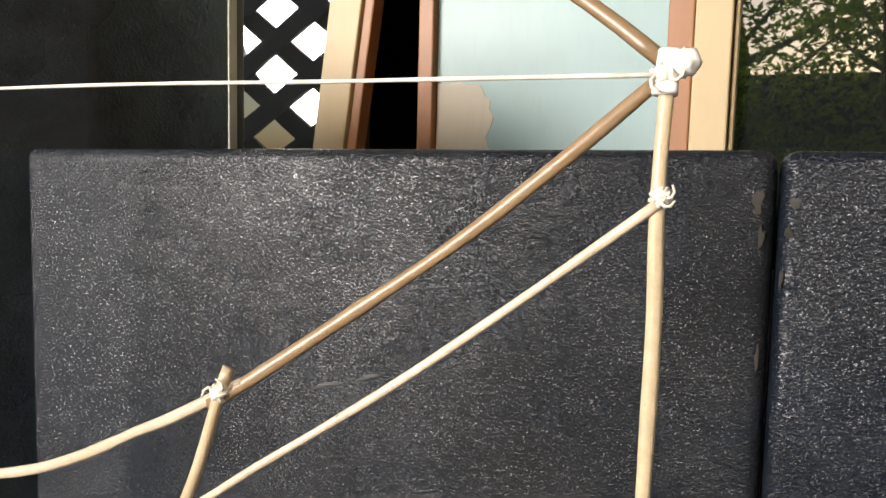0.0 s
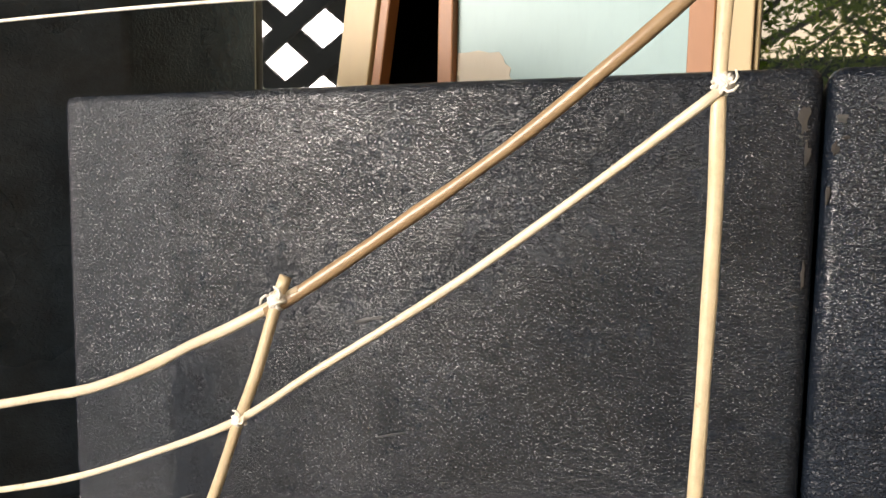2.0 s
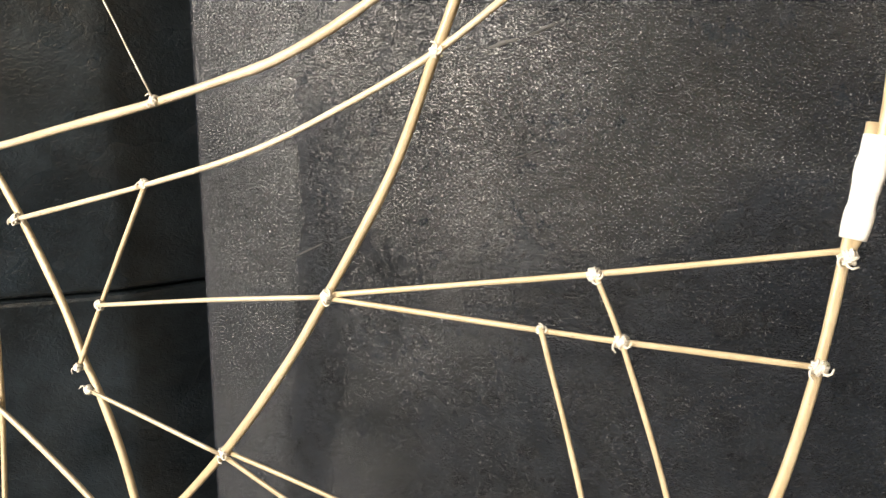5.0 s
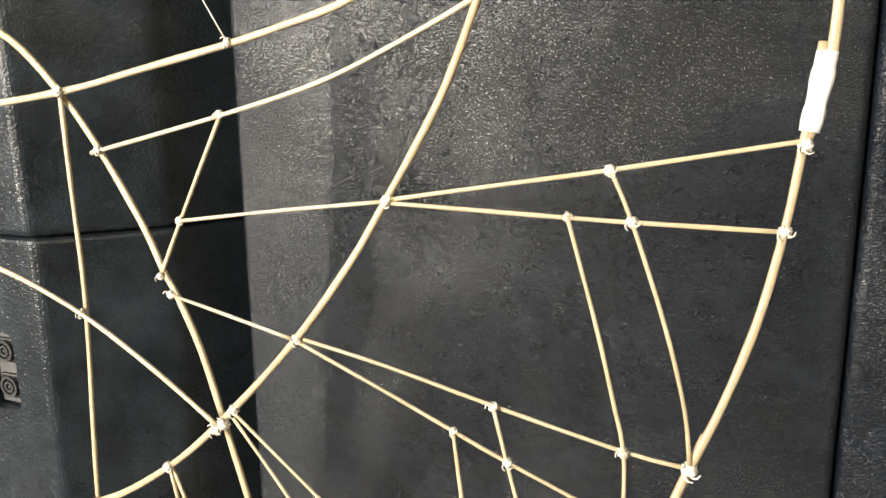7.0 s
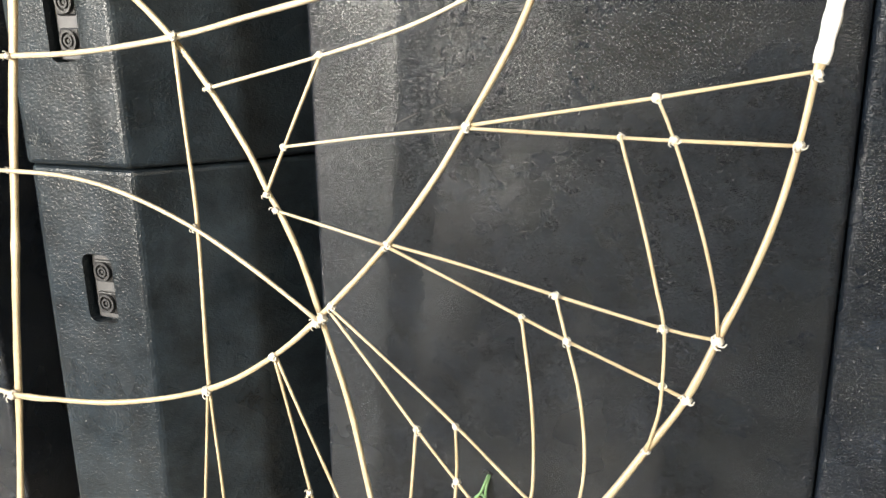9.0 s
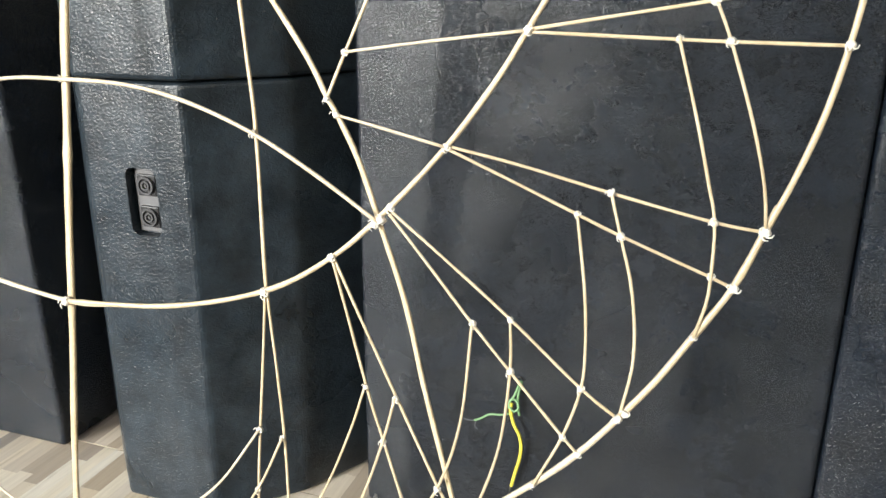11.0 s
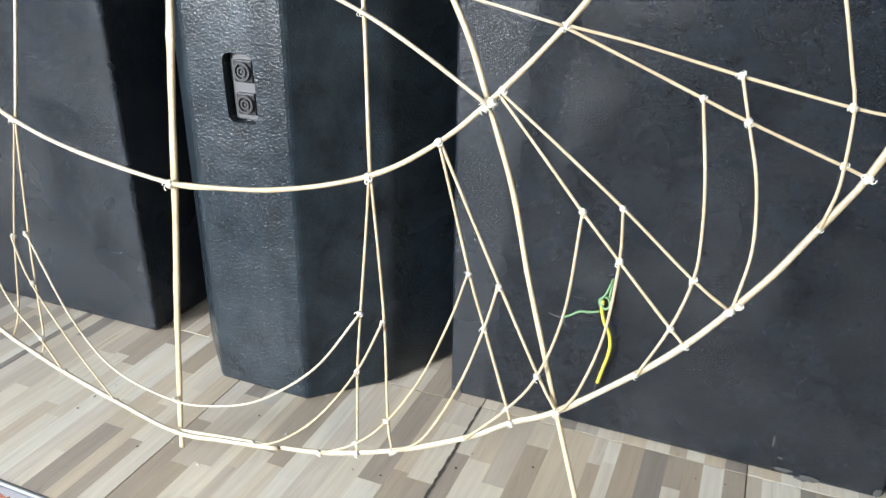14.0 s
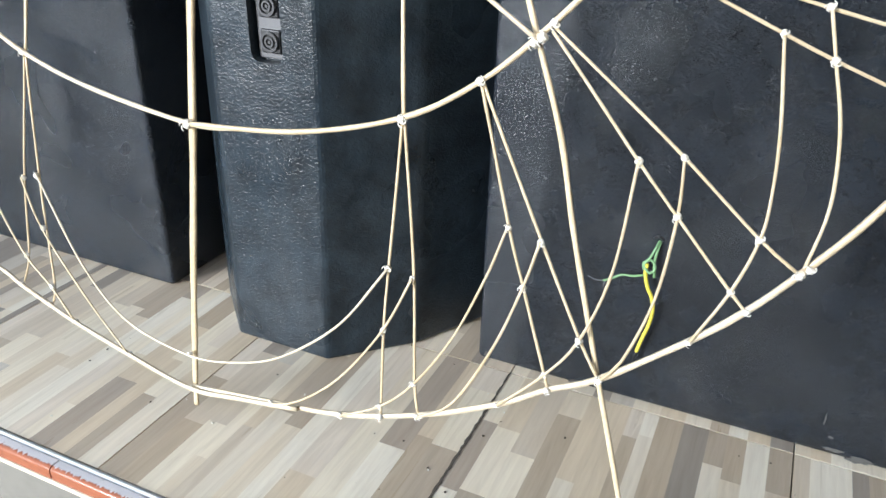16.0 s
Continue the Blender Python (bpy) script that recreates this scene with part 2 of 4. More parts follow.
GROUT = plain("grout", (0.24, 0.20, 0.155), 0.9, 120.0)
TEAL = painted("teal_paint", (0.175, 0.275, 0.285), (0.40, 0.39, 0.34), 0.45, 0.80)
BARE = painted("bare_putty", (0.36, 0.335, 0.28), (0.5, 0.44, 0.34), 0.7, 0.85)
CREAM = painted("cream_paint", (0.36, 0.28, 0.155), (0.30, 0.17, 0.08), 0.5, 0.76)
BROWN = painted("brown_wood", (0.23, 0.10, 0.040), (0.12, 0.05, 0.025), 0.5, 0.72)
PALEGREEN = painted("pale_green_frame", (0.48, 0.52, 0.46), (0.62, 0.6, 0.52), 0.5, 0.74)
PLASTIC = plain("black_plastic", (0.012, 0.012, 0.013), 0.35, 200.0)
STEEL = plain("dull_steel", (0.10, 0.10, 0.105), 0.5, 150.0, Metallic=0.3)
WALL = plain("plaster", (0.55, 0.50, 0.42), 0.85, 25.0)
SOCKET = plain("socket_plastic", (0.05, 0.05, 0.053), 0.3, 200.0)
SIDE = plain("bounce_brown", (0.58, 0.45, 0.32), 0.85, 25.0)
CEIL = plain("ceiling_board", (0.22, 0.19, 0.15), 0.8, 12.0)
GROUND = plain("concrete_ground", (0.040, 0.045, 0.054), 0.9, 9.0, 0.35)
ROOM = plain("unlit_room_black", (0.02, 0.019, 0.018), 0.9, 6.0)
NOSE_WHITE = plain("nosing_white", (0.74, 0.72, 0.72), 0.2, 160.0, 0.15)
BEAM = plain("dark_timber", (0.035, 0.03, 0.027), 0.7, 20.0)
REFLECTION_DARK = plain("reflection_dark_green", (0.035, 0.055, 0.042), 0.8, 9.0, 0.4)
BARK = plain("bark", (0.16, 0.13, 0.10), 0.9, 30.0, 0.5, 0.004)
WIRE_YELLOW = plain("yellow_wire", (0.66, 0.56, 0.06), 0.4, 300.0, 0.15)
WIRE_GREEN = plain("green_wire", (0.15, 0.28, 0.12), 0.4, 300.0, 0.15)


def nosing_glaze():
    n = Nodes("nosing_glaze")
    geo = n.add("ShaderNodeSeparateXYZ")
    n.link(n.coord.outputs["Object"], geo.inputs[0])
    ragged = n.math("MULTIPLY", n.math("SUBTRACT", n.noise(n.place((1, 0.05, 0.05)), 230.0, 2.0, 0.6), 0.5), 0.015)
    edge = n.ramp(n.math("MULTIPLY", n.math("ADD", n.math("ADD", geo.outputs[1], ragged), 0.0086), 60.0), [(0.45, (0,)), (0.55, (1,))])
    speck = n.ramp(n.noise(n.place(), 170.0, 2.0), [(0.66, (0,)), (0.7, (1,))])
    orange = n.mix(n.noise(n.place(), 90.0), (0.23, 0.080, 0.042), (0.32, 0.115, 0.06))
    white = n.mix(n.math("MULTIPLY", speck, 0.5), (0.60, 0.57, 0.58), (0.28, 0.27, 0.30))
    return n.out(n.mix(edge, orange, white), 0.18)


NOSING = nosing_glaze()
CEMENT = plain("cement_render", (0.15, 0.14, 0.12), 0.85, 40.0, 0.3)


def glass_pane():
    n = Nodes("window_glass")
    n.bump(n.noise(n.place(), 2.2, 2.0), 0.12, 0.004)
    n.bsdf.inputs["IOR"].default_value = 2.1
    # Opaque pane: darkness of the unlit room behind is put into its near-black colour.
    return n.out((0.006, 0.007, 0.007), 0.015)


GLASS = glass_pane()


def leaf_material():
    n = Nodes("leaf")
    isl = n.add("ShaderNodeNewGeometry").outputs["Random Per Island"]
    col = n.ramp(isl, [(0.0, (0.05, 0.10, 0.015)), (0.5, (0.09, 0.15, 0.025)), (1.0, (0.14, 0.19, 0.04))])
    n.out(col, 0.45)
    glow = n.add("ShaderNodeBsdfTranslucent")
    n.link(n.mix(1.0, col, (1.9, 1.9, 1.2), "MULTIPLY"), glow.inputs[0])
    both = n.add("ShaderNodeMixShader")
    both.inputs[0].default_value = 0.6
    n.link(n.bsdf.outputs[0], both.inputs[1])
    n.link(glow.outputs[0], both.inputs[2])
    n.link(both.outputs[0], n.tree.nodes["Material Output"].inputs[0])
    return n.mat


LEAF = leaf_material()

# ---- setting: ground, porch floor, step edge, walls, ceiling ----
EDGE_Y, WALL_Y = 0.070, 1.30
TILE_W = 0.390
X0, Y0 = -0.445, 0.485

# Unseen ground; its dark blue-grey is set to darken the cabinets' lower reflections.
bm = bmesh.new()
box_into(bm, (-60, -60, -0.42), (60, 60, -0.34))
tagged(mesh_object("ground", bm, GROUND), "unseen blue-grey concrete yard, darkened for the reflections in the cabinets", "ground", kind="structure")

bm = bmesh.new()
box_into(bm, (-4.0, 0.075, -0.34), (2.4, WALL_Y, -0.004))
floor = tagged(mesh_object("floor", bm, GROUT), "porch floor of beige wood-print plank tiles with thin dark joints", "floor", kind="structure")


def tile_mesh(seed):
    """One square tile printed as narrow planks, every plank an island of its own."""
    r = random.Random(seed)
    bm = bmesh.new()
    g, w = 0.0011, TILE_W
    x = g
    while x < w - g - 1e-6:
        wide = r.choice((0.019, 0.024, 0.028, 0.033, 0.038))
        x1 = min(w - g, x + wide)
        if w - g - x1 < 0.012:
            x1 = w - g
        y = g
        first = True
        while y < w - g - 1e-6:
            ln = r.uniform(0.05, 0.22) if first else r.uniform(0.11, 0.26)
            first = False
            y1 = min(w - g, y + ln)
            if w - g - y1 < 0.04:
                y1 = w - g
            ax, bx, ay, by = x, x1, y, y1
            top = [bm.verts.new(p) for p in ((ax, ay, 0), (bx, ay, 0), (bx, by, 0), (ax, by, 0))]
            bm.faces.new(top)
            y = y1
        x = x1
    rim = [(g, g), (w - g, g), (w - g, w - g), (g, w - g)]
    up = [bm.verts.new((a, b, 0)) for a, b in rim]
    dn = [bm.verts.new((a, b, -0.0045)) for a, b in rim]
    for i in range(4):
        bm.faces.new((dn[i], dn[(i + 1) % 4], up[(i + 1) % 4], up[i]))
    me = bpy.data.meshes.new("tile")
    bm.to_mesh(me)
    bm.free()
    me.materials.append(TILE)
    return me


TILES = [tile_mesh(s) for s in (3, 11, 23, 31, 47)]


# nosing along the step: a rounded glazed edge piece every 0.30 m, with a grey bead behind
def nosing_piece(length):
    prof = []
    for k in range(9):
        w = radians(90 * k / 8)
        prof.append((0.0004 - 0.0064 * sin(w), -0.0072 + 0.0072 * cos(w)))
    prof = [(0.010, 0.0)] + prof + [(-0.006, -0.018)]
    bm = bmesh.new()
    rows = [[bm.verts.new((x, y, z)) for y, z in prof] for x in (0.0012, length - 0.0012)]
    for i in range(len(prof) - 1):
        bm.faces.new((rows[0][i], rows[0][i + 1], rows[1][i + 1], rows[1][i]))
    for row in rows:
        bm.faces.new([bm.verts.new(v.co) for v in row] + [bm.verts.new((row[0].co.x, 0.010, -0.018))])
    bmesh.ops.recalc_face_normals(bm, faces=bm.faces[:])
    me = bpy.data.meshes.new("nosing")
    bm.to_mesh(me)
    bm.free()
    me.materials.append(NOSING)
    for p in me.polygons:
        p.use_smooth = len(p.vertices) == 4
    return me


step = thing("step_edge", "orange and white glazed nosing tiles along the porch step", "step", kind="structure", at=(0, 0, 0))
bm = bmesh.new()
box_into(bm, (-4.0, 0.0525, -0.34), (2.4, 0.0745, -0.020))
part("riser", bm, CEMENT, step)
bm = bmesh.new()
sweep_into(bm, [Vector((-4.0, 0.0505, -0.021)), Vector((2.4, 0.0505, -0.021))], [0.0032, 0.0032], Vector((0, 0, 1)), 8)
part("mortar_line", bm, plain("cream_mortar", (0.62, 0.55, 0.42), 0.8, 90.0), step, "cream mortar line under the nosing")
bm = bmesh.new()
sweep_into(bm, [Vector((-4.0, 0.0715, -0.0036)), Vector((2.4, 0.0715, -0.0036))], [0.0052, 0.0052], Vector((0, 0, 1)), 10)
part("grout_bead", bm, plain("grey_bead", (0.66, 0.65, 0.63), 0.5, 90.0), step, "pale grey grout bead")
NOSE = nosing_piece(0.30)
for i in range(21):
    ob = new("nosing", NOSE)
    ob.parent, ob.location = step, (-3.888 + 0.30 * i, 0.056, 0.001)
bm = bmesh.new()
box_into(bm, (-4.0, -0.30, -0.34), (2.4, 0.0495, -0.17), bevel=0.006)
tagged(mesh_object("lower_step", bm, CEMENT), "plain grey-beige cement step below the porch edge", "step", kind="structure")

bm = bmesh.new()
box_into(bm, (-4.0, WALL_Y, -0.34), (-0.961, WALL_Y + 0.12, 2.6))
box_into(bm, (-0.961, WALL_Y, -0.34), (1.10, WALL_Y + 0.12, 0.90))
box_into(bm, (-0.961, WALL_Y, 2.1), (1.10, WALL_Y + 0.12, 2.6))
box_into(bm, (1.10, WALL_Y, -0.34), (1.75, WALL_Y + 0.12, 2.6))
tagged(mesh_object("wall_back", bm, WALL), "plastered house wall with a wide window opening", "wall", kind="structure")
# Added and unseen: blocks light from the right, its brown tints speaker reflections.
bm = bmesh.new()
box_into(bm, (1.75, -3.4, -0.34), (1.87, WALL_Y + 0.12, 2.6))
tagged(mesh_object("wall_side_added", bm, SIDE), "unseen brown side wall added to block light and tint the speaker reflections", "wall", kind="structure")
# Ceiling is out of view; its front edge is set to hold back high sky.
bm = bmesh.new()
box_into(bm, (-4.0, -1.0, 2.4), (1.75, WALL_Y, 2.46))
tagged(mesh_object("ceiling", bm, CEIL), "brown board porch ceiling, unseen, added to cut off the high sky", "ceiling", kind="structure")
# Room shell: the near-black colour stands for the lack of light inside.
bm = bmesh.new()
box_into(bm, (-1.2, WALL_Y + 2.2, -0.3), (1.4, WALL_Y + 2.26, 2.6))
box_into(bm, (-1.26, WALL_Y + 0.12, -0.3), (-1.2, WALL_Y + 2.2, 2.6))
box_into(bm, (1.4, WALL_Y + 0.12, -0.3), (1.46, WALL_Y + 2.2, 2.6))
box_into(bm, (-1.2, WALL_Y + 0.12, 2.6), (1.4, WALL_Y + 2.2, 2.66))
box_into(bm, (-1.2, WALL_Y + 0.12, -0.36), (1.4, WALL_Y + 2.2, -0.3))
tagged(mesh_object("wall_room", bm, ROOM), "near-black shell standing for the unlit room behind the window", "wall", kind="structure")

# window: frame, panes, shutter, casing boards
win = thing("window_1", "wooden house window with painted casings and dark reflecting glass", "window", kind="structure", at=(0, 0, 0))


def board(name, x0, x1, y0, y1, z0, z1, mat, parent, label="", lean=0.0, bevel=0.003):
    bm = bmesh.new()
    box_into(bm, (x0, y0, z0), (x1, y1, z1), bevel=bevel)
    if lean:
        bmesh.ops.transform(bm, verts=bm.verts[:], matrix=Matrix(((1, 0, lean, -lean * 1.1), (0, 1, 0, 0), (0, 0, 1, 0), (0, 0, 0, 1))))
    return part(name, bm, mat, parent, label)


WY = WALL_Y
board("window_frame", -0.958, -0.921, WY - 0.012, WY + 0.06, 0.90, 2.1, PALEGREEN, win, "pale green worn window frame")
board("pane", -0.921, -0.61, WY + 0.012, WY + 0.016, 0.90, 2.1, GLASS, win, "dark reflecting glass pane", bevel=0.0)
board("casing", -0.707, -0.639, WY - 0.03, WY + 0.008, 0.92, 2.05, CREAM, win, "leaning cream painted casing board", lean=0.133)
board("casing_edge", -0.637, -0.617, WY - 0.022, WY + 0.016, 0.92, 2.05, BROWN, win, "bare brown wooden edge", lean=0.133)
board("stile", -0.496, -0.467, WY - 0.02, WY + 0.03, 0.90, 2.1, BROWN, win, "bare brown wooden stile")
bm = bmesh.new()
box_into(bm, (-0.465, WY - 0.002, 0.90), (-0.0685, WY + 0.02, 2.1))
shutter = part("shutter_panel", bm, TEAL, win, "pale teal painted panel")
board("stile", -0.067, -0.0275, WY - 0.02, WY + 0.03, 0.90, 2.1, BROWN, win, "bare brown wooden stile")
board("casing", -0.026, 0.0285, WY - 0.03, WY + 0.03, 0.90, 2.1, CREAM, win, "cream painted casing")
board("casing_bead", 0.030, 0.037, WY - 0.018, WY + 0.03, 0.90, 2.1, CREAM, win)
board("pane", 0.037, 1.06, WY + 0.012, WY + 0.016, 0.90, 2.1, GLASS, win, "dark reflecting glass pane", bevel=0.0)
board("window_frame", 1.06, 1.098, WY - 0.012, WY + 0.06, 0.90, 2.1, CREAM, win)
# bare patch where the teal paint has come off
bm = bmesh.new()
edge = [(-0.464, 0.95), (-0.464, 1.193)]
pts = [(-0.443, 1.193), (-0.423, 1.196), (-0.403, 1.191), (-0.385, 1.192), (-0.377, 1.183), (-0.374, 1.172), (-0.362, 1.164), (-0.365, 1.15), (-0.356, 1.136), (-0.361, 1.116), (-0.37, 1.1), (-0.364, 1.08), (-0.353, 1.034), (-0.348, 0.934)]
vs = [bm.verts.new((x, WY - 0.0035, z)) for x, z in edge + pts]
fc = bm.faces.new(vs)
got = bmesh.ops.extrude_face_region(bm, geom=[fc])
bmesh.ops.translate(bm, verts=[v for v in got["geom"] if isinstance(v, bmesh.types.BMVert)], vec=(0, 0.0025, 0))
bmesh.ops.recalc_face_normals(bm, faces=bm.faces[:])
part("bare_patch", bm, BARE, win, "cream patch where the teal paint is missing")

# ---- loudspeaker cabinets ----
def subwoofer(x0, x1, y0, depth, height, label, paint, lean0=0.006, lean1=0.006, rise=0.0):
    """A tall box cabinet; lean0 and lean1 tilt its two upright sides."""
    sub = thing("subwoofer", label, "loudspeaker", "black subwoofer cabinets", at=((x0 + x1) / 2, y0 + depth / 2, 0))
    bm = bmesh.new()
    hx, hy = (x1 - x0) / 2, depth / 2
    box_into(bm, (-hx, -hy, 0.001), (hx, hy, height), bevel=0.009, segments=5)
    for v in bm.verts:
        v.co.x += (lean0 if v.co.x < 0 else lean1) * v.co.z
        if v.co.z > height / 2:
            v.co.z += rise * v.co.x
    part("cabinet", bm, paint, sub, smooth=True)
    bpy.context.view_layer.update()
    return sub


sub_a = subwoofer(-0.5045, 0.1128, 0.500, 0.66, 1.0545, "tall black subwoofer cabinet in creased textured paint, scuffed at its corners", SUB_PAINT, 0.0080, -0.0085, 0.009)
sub_b = subwoofer(0.1148, 0.727, 0.503, 0.66, 1.057, "tall black subwoofer cabinet in coarse textured paint beside another", SUB_PAINT_COARSE, -0.0085, -0.0085)
subwoofer(-1.690, -1.062, 0.459, 0.66, 1.050, "tall black subwoofer cabinet standing behind the kite frame", SUB_PAINT_COARSE)


def loudspeaker(cx, y0, z0, height, zc, lean, label):
    """A trapezoid loudspeaker seen from its narrow back, with a recessed connector plate."""
    sp = thing("loudspeaker", label, "loudspeaker", "stacked loudspeakers", at=(cx, y0, z0))
    half = 0.081
    plan = [(-half, 0), (half, 0), (half + 0.100, 0.098), (half + 0.165, 0.215), (half + 0.165, 0.42), (-half - 0.165, 0.42), (-half - 0.165, 0.215), (-half - 0.100, 0.098)]
    bm = bmesh.new()
    prism_into(bm, plan, 0.001, height - 0.001, 0.007, 3)
    for v in bm.verts:
        v.co.x += lean * v.co.z
    body = part("cabinet", bm, SPEAKER_PAINT, sp)
    cutter = bmesh.new()
    xc = 0.008 + lean * zc
    box_into(cutter, (xc - 0.0245, -0.03, zc - 0.047), (xc + 0.0245, 0.0175, zc + 0.047))
    bmesh.ops.bevel(cutter, geom=[e for e in cutter.edges if abs((e.verts[0].co - e.verts[1].co).normalized().y) > 0.9], offset=0.012, segments=4, affect="EDGES", profile=0.5)
    cut_ob = mesh_object("recess_cutter", cutter, SPEAKER_PAINT)
    cut_ob.parent = sp
    mod = body.modifiers.new("recess", "BOOLEAN")
    mod.object, mod.operation, mod.solver = cut_ob, "DIFFERENCE", "EXACT"
    bpy.context.view_layer.update()
    baked = bpy.data.meshes.new_from_object(body.evaluated_get(bpy.context.evaluated_depsgraph_get()))
    body.modifiers.clear()
    body.data = baked
    bpy.data.objects.remove(cut_ob, do_unlink=True)
    plate = bmesh.new()
    box_into(plate, (xc - 0.0205, 0.0125, zc - 0.0445), (xc + 0.0237, 0.0172, zc + 0.0445), bevel=0.0015)
    part("connector_plate", plate, STEEL, sp, "dull steel connector plate")
    for dz in (0.022, -0.022):
        bm = bmesh.new()
        box_into(bm, (xc - 0.0138, 0.0085, zc + dz - 0.0150), (xc + 0.0162, 0.0135, zc + dz + 0.0150), bevel=0.002)
        sock = part("socket", bm, PLASTIC, sp, "black round connector socket")
        ring = bmesh.new()
        for r0, r1, d in ((0.0128, 0.0098, 0.0045), (0.0068, 0.0042, 0.0045), (0.0022, 0.0, 0.0055)):
            loop = []
            for rr, yy in ((r0, 0.0095), (r0, d), (r1, d), (r1, 0.0095)):
                loop.append([ring.verts.new((xc + 0.0012 + rr * cos(2 * pi * k / 20), yy, zc + dz + rr * sin(2 * pi * k / 20))) for k in range(20)])
            for a, b in zip(loop, loop[1:]):
                for k in range(20):
                    ring.faces.new((a[k], a[(k + 1) % 20], b[(k + 1) % 20], b[k]))
        bmesh.ops.remove_doubles(ring, verts=ring.verts[:], dist=1e-6)
        bmesh.ops.recalc_face_normals(ring, faces=ring.faces[:])
        part("socket_ring", ring, SOCKET, sock)
    return sp


loudspeaker(-0.7835, 0.391, 0.0, 0.650, 0.4885, 0.022, "black trapezoid loudspeaker cabinet standing on the tiles, back with two sockets")
loudspeaker(-0.7680, 0.385, 0.650, 0.656, 0.174, 0.0, "black trapezoid loudspeaker cabinet stacked upside down on another")

# ---- kite frame of split bamboo, leaning before the cabinets ----
KO, KU = Vector((-0.83, 0.2052, 0.0)), Vector((0.9992, 0.0399, 0.0))
KV, KN = Vector((-0.0048, 0.1204, 0.9927)), Vector((0.0396, -0.9919, 0.1205))
kite = thing("kite_frame", "large unfinished kite frame of split bamboo strips tied with white thread", "kite", at=KO)


def bow(u, v):
    """How far the upper wing bows forward of the frame's plane."""
    return 0.014 * math.exp(-((u - 0.68) / 0.10) ** 2 - ((v - 0.905) / 0.09) ** 2) + 0.010 * math.exp(-((u - 0.90) / 0.08) ** 2 - ((v - 1.04) / 0.06) ** 2)


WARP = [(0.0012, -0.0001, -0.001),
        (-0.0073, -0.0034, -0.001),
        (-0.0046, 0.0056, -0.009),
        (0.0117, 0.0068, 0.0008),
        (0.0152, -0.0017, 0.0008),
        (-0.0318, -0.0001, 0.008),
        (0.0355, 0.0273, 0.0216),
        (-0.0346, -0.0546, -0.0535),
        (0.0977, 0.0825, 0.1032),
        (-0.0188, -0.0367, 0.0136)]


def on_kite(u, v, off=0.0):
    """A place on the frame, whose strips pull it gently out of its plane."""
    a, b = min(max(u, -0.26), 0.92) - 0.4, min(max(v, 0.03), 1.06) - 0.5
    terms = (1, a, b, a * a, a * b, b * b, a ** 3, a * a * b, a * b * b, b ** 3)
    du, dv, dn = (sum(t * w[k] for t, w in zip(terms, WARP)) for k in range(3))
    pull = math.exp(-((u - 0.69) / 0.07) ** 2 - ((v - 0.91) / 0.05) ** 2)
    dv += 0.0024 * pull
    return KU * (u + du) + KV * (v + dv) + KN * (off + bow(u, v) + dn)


def strip(points, wide, mat, off=0.0, end=None, name="bamboo_strip", label="", squash=0.8, nodes=0.0):
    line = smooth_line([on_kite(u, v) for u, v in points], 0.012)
    r = random.Random(int(1e4 * (points[0][0] + 3 * points[-1][1])))
    total, out, radii = 0.0, [], []
    end = end or wide
    ph = r.uniform(0, 6)
    for i, p in enumerate(line):
        if i:
            total += (p - line[i - 1]).length
        t = i / (len(line) - 1)
        w = (wide + (end - wide) * t) / 2
        w *= 1 + 0.05 * sin(total * 41 + ph) + 0.035 * sin(total * 97 + 2 * ph)
        if nodes:
            d = (total + ph * 0.05) % nodes
            w *= 1 + 0.14 * max(0.0, 1 - abs(d - nodes / 2) / 0.012)
        wob = 0.0006 * sin(total * 23 + ph)
        out.append(p + KN * (off + wob))
        radii.append(w)
    bm = bmesh.new()
    sweep_into(bm, out, radii, KN, 10, squash, 0.8)
    return part(name, bm, mat, kite, label, smooth=True)


MIRROR = 0.043


def flip(points):
    return [(2 * MIRROR - u, v) for u, v in points]


# main ribs
strip([(0.8943, 1.093), (0.8932, 1.034), (0.8940, 0.987), (0.8935, 0.9225), (0.8930, 0.88), (0.8915, 0.83), (0.886, 0.79), (0.881, 0.774)], 0.0062, BAMBOO_PALE, 0.0, 0.0066, nodes=0.31)
RIM = [(0.8862, 0.8335), (0.8835, 0.805), (0.880, 0.774), (0.873, 0.718), (0.861, 0.657), (0.8435, 0.600), (0.826, 0.555), (0.805, 0.5005), (0.775, 0.4485), (0.7455, 0.400), (0.7135, 0.3565)]
strip(RIM, 0.0054, BAMBOO_PALE, 0.000, 0.0064, nodes=0.24)
RIM_LOW = [(0.835, 0.578), (0.826, 0.554), (0.805, 0.4995), (0.775, 0.448), (0.7455, 0.399), (0.7135, 0.3555), (0.6775, 0.312), (0.6345, 0.270), (0.5565, 0.206), (0.506, 0.1795), (0.454, 0.146), (0.36, 0.102), (0.259, 0.072), (0.159, 0.059), (0.033, 0.0445)]
strip(RIM_LOW, 0.0066, BAMBOO_WHITE, -0.002, 0.0070, nodes=0.33)
RIM_LEFT = [(0.20, 0.064), (0.110, 0.0515), (0.033, 0.0445), (-0.07, 0.0685), (-0.165, 0.094), (-0.209, 0.110), (-0.26, 0.130), (-0.302, 0.150)] + flip(RIM_LOW[6:9])[::-1] + flip(RIM_LOW[0:6])[::-1]
strip(RIM_LEFT, 0.0066, BAMBOO_WHITE, 0.003, 0.0068, nodes=0.29)
strip(flip(RIM[0:6]), 0.0055, BAMBOO_PALE, 0.0, 0.0064, nodes=0.24)
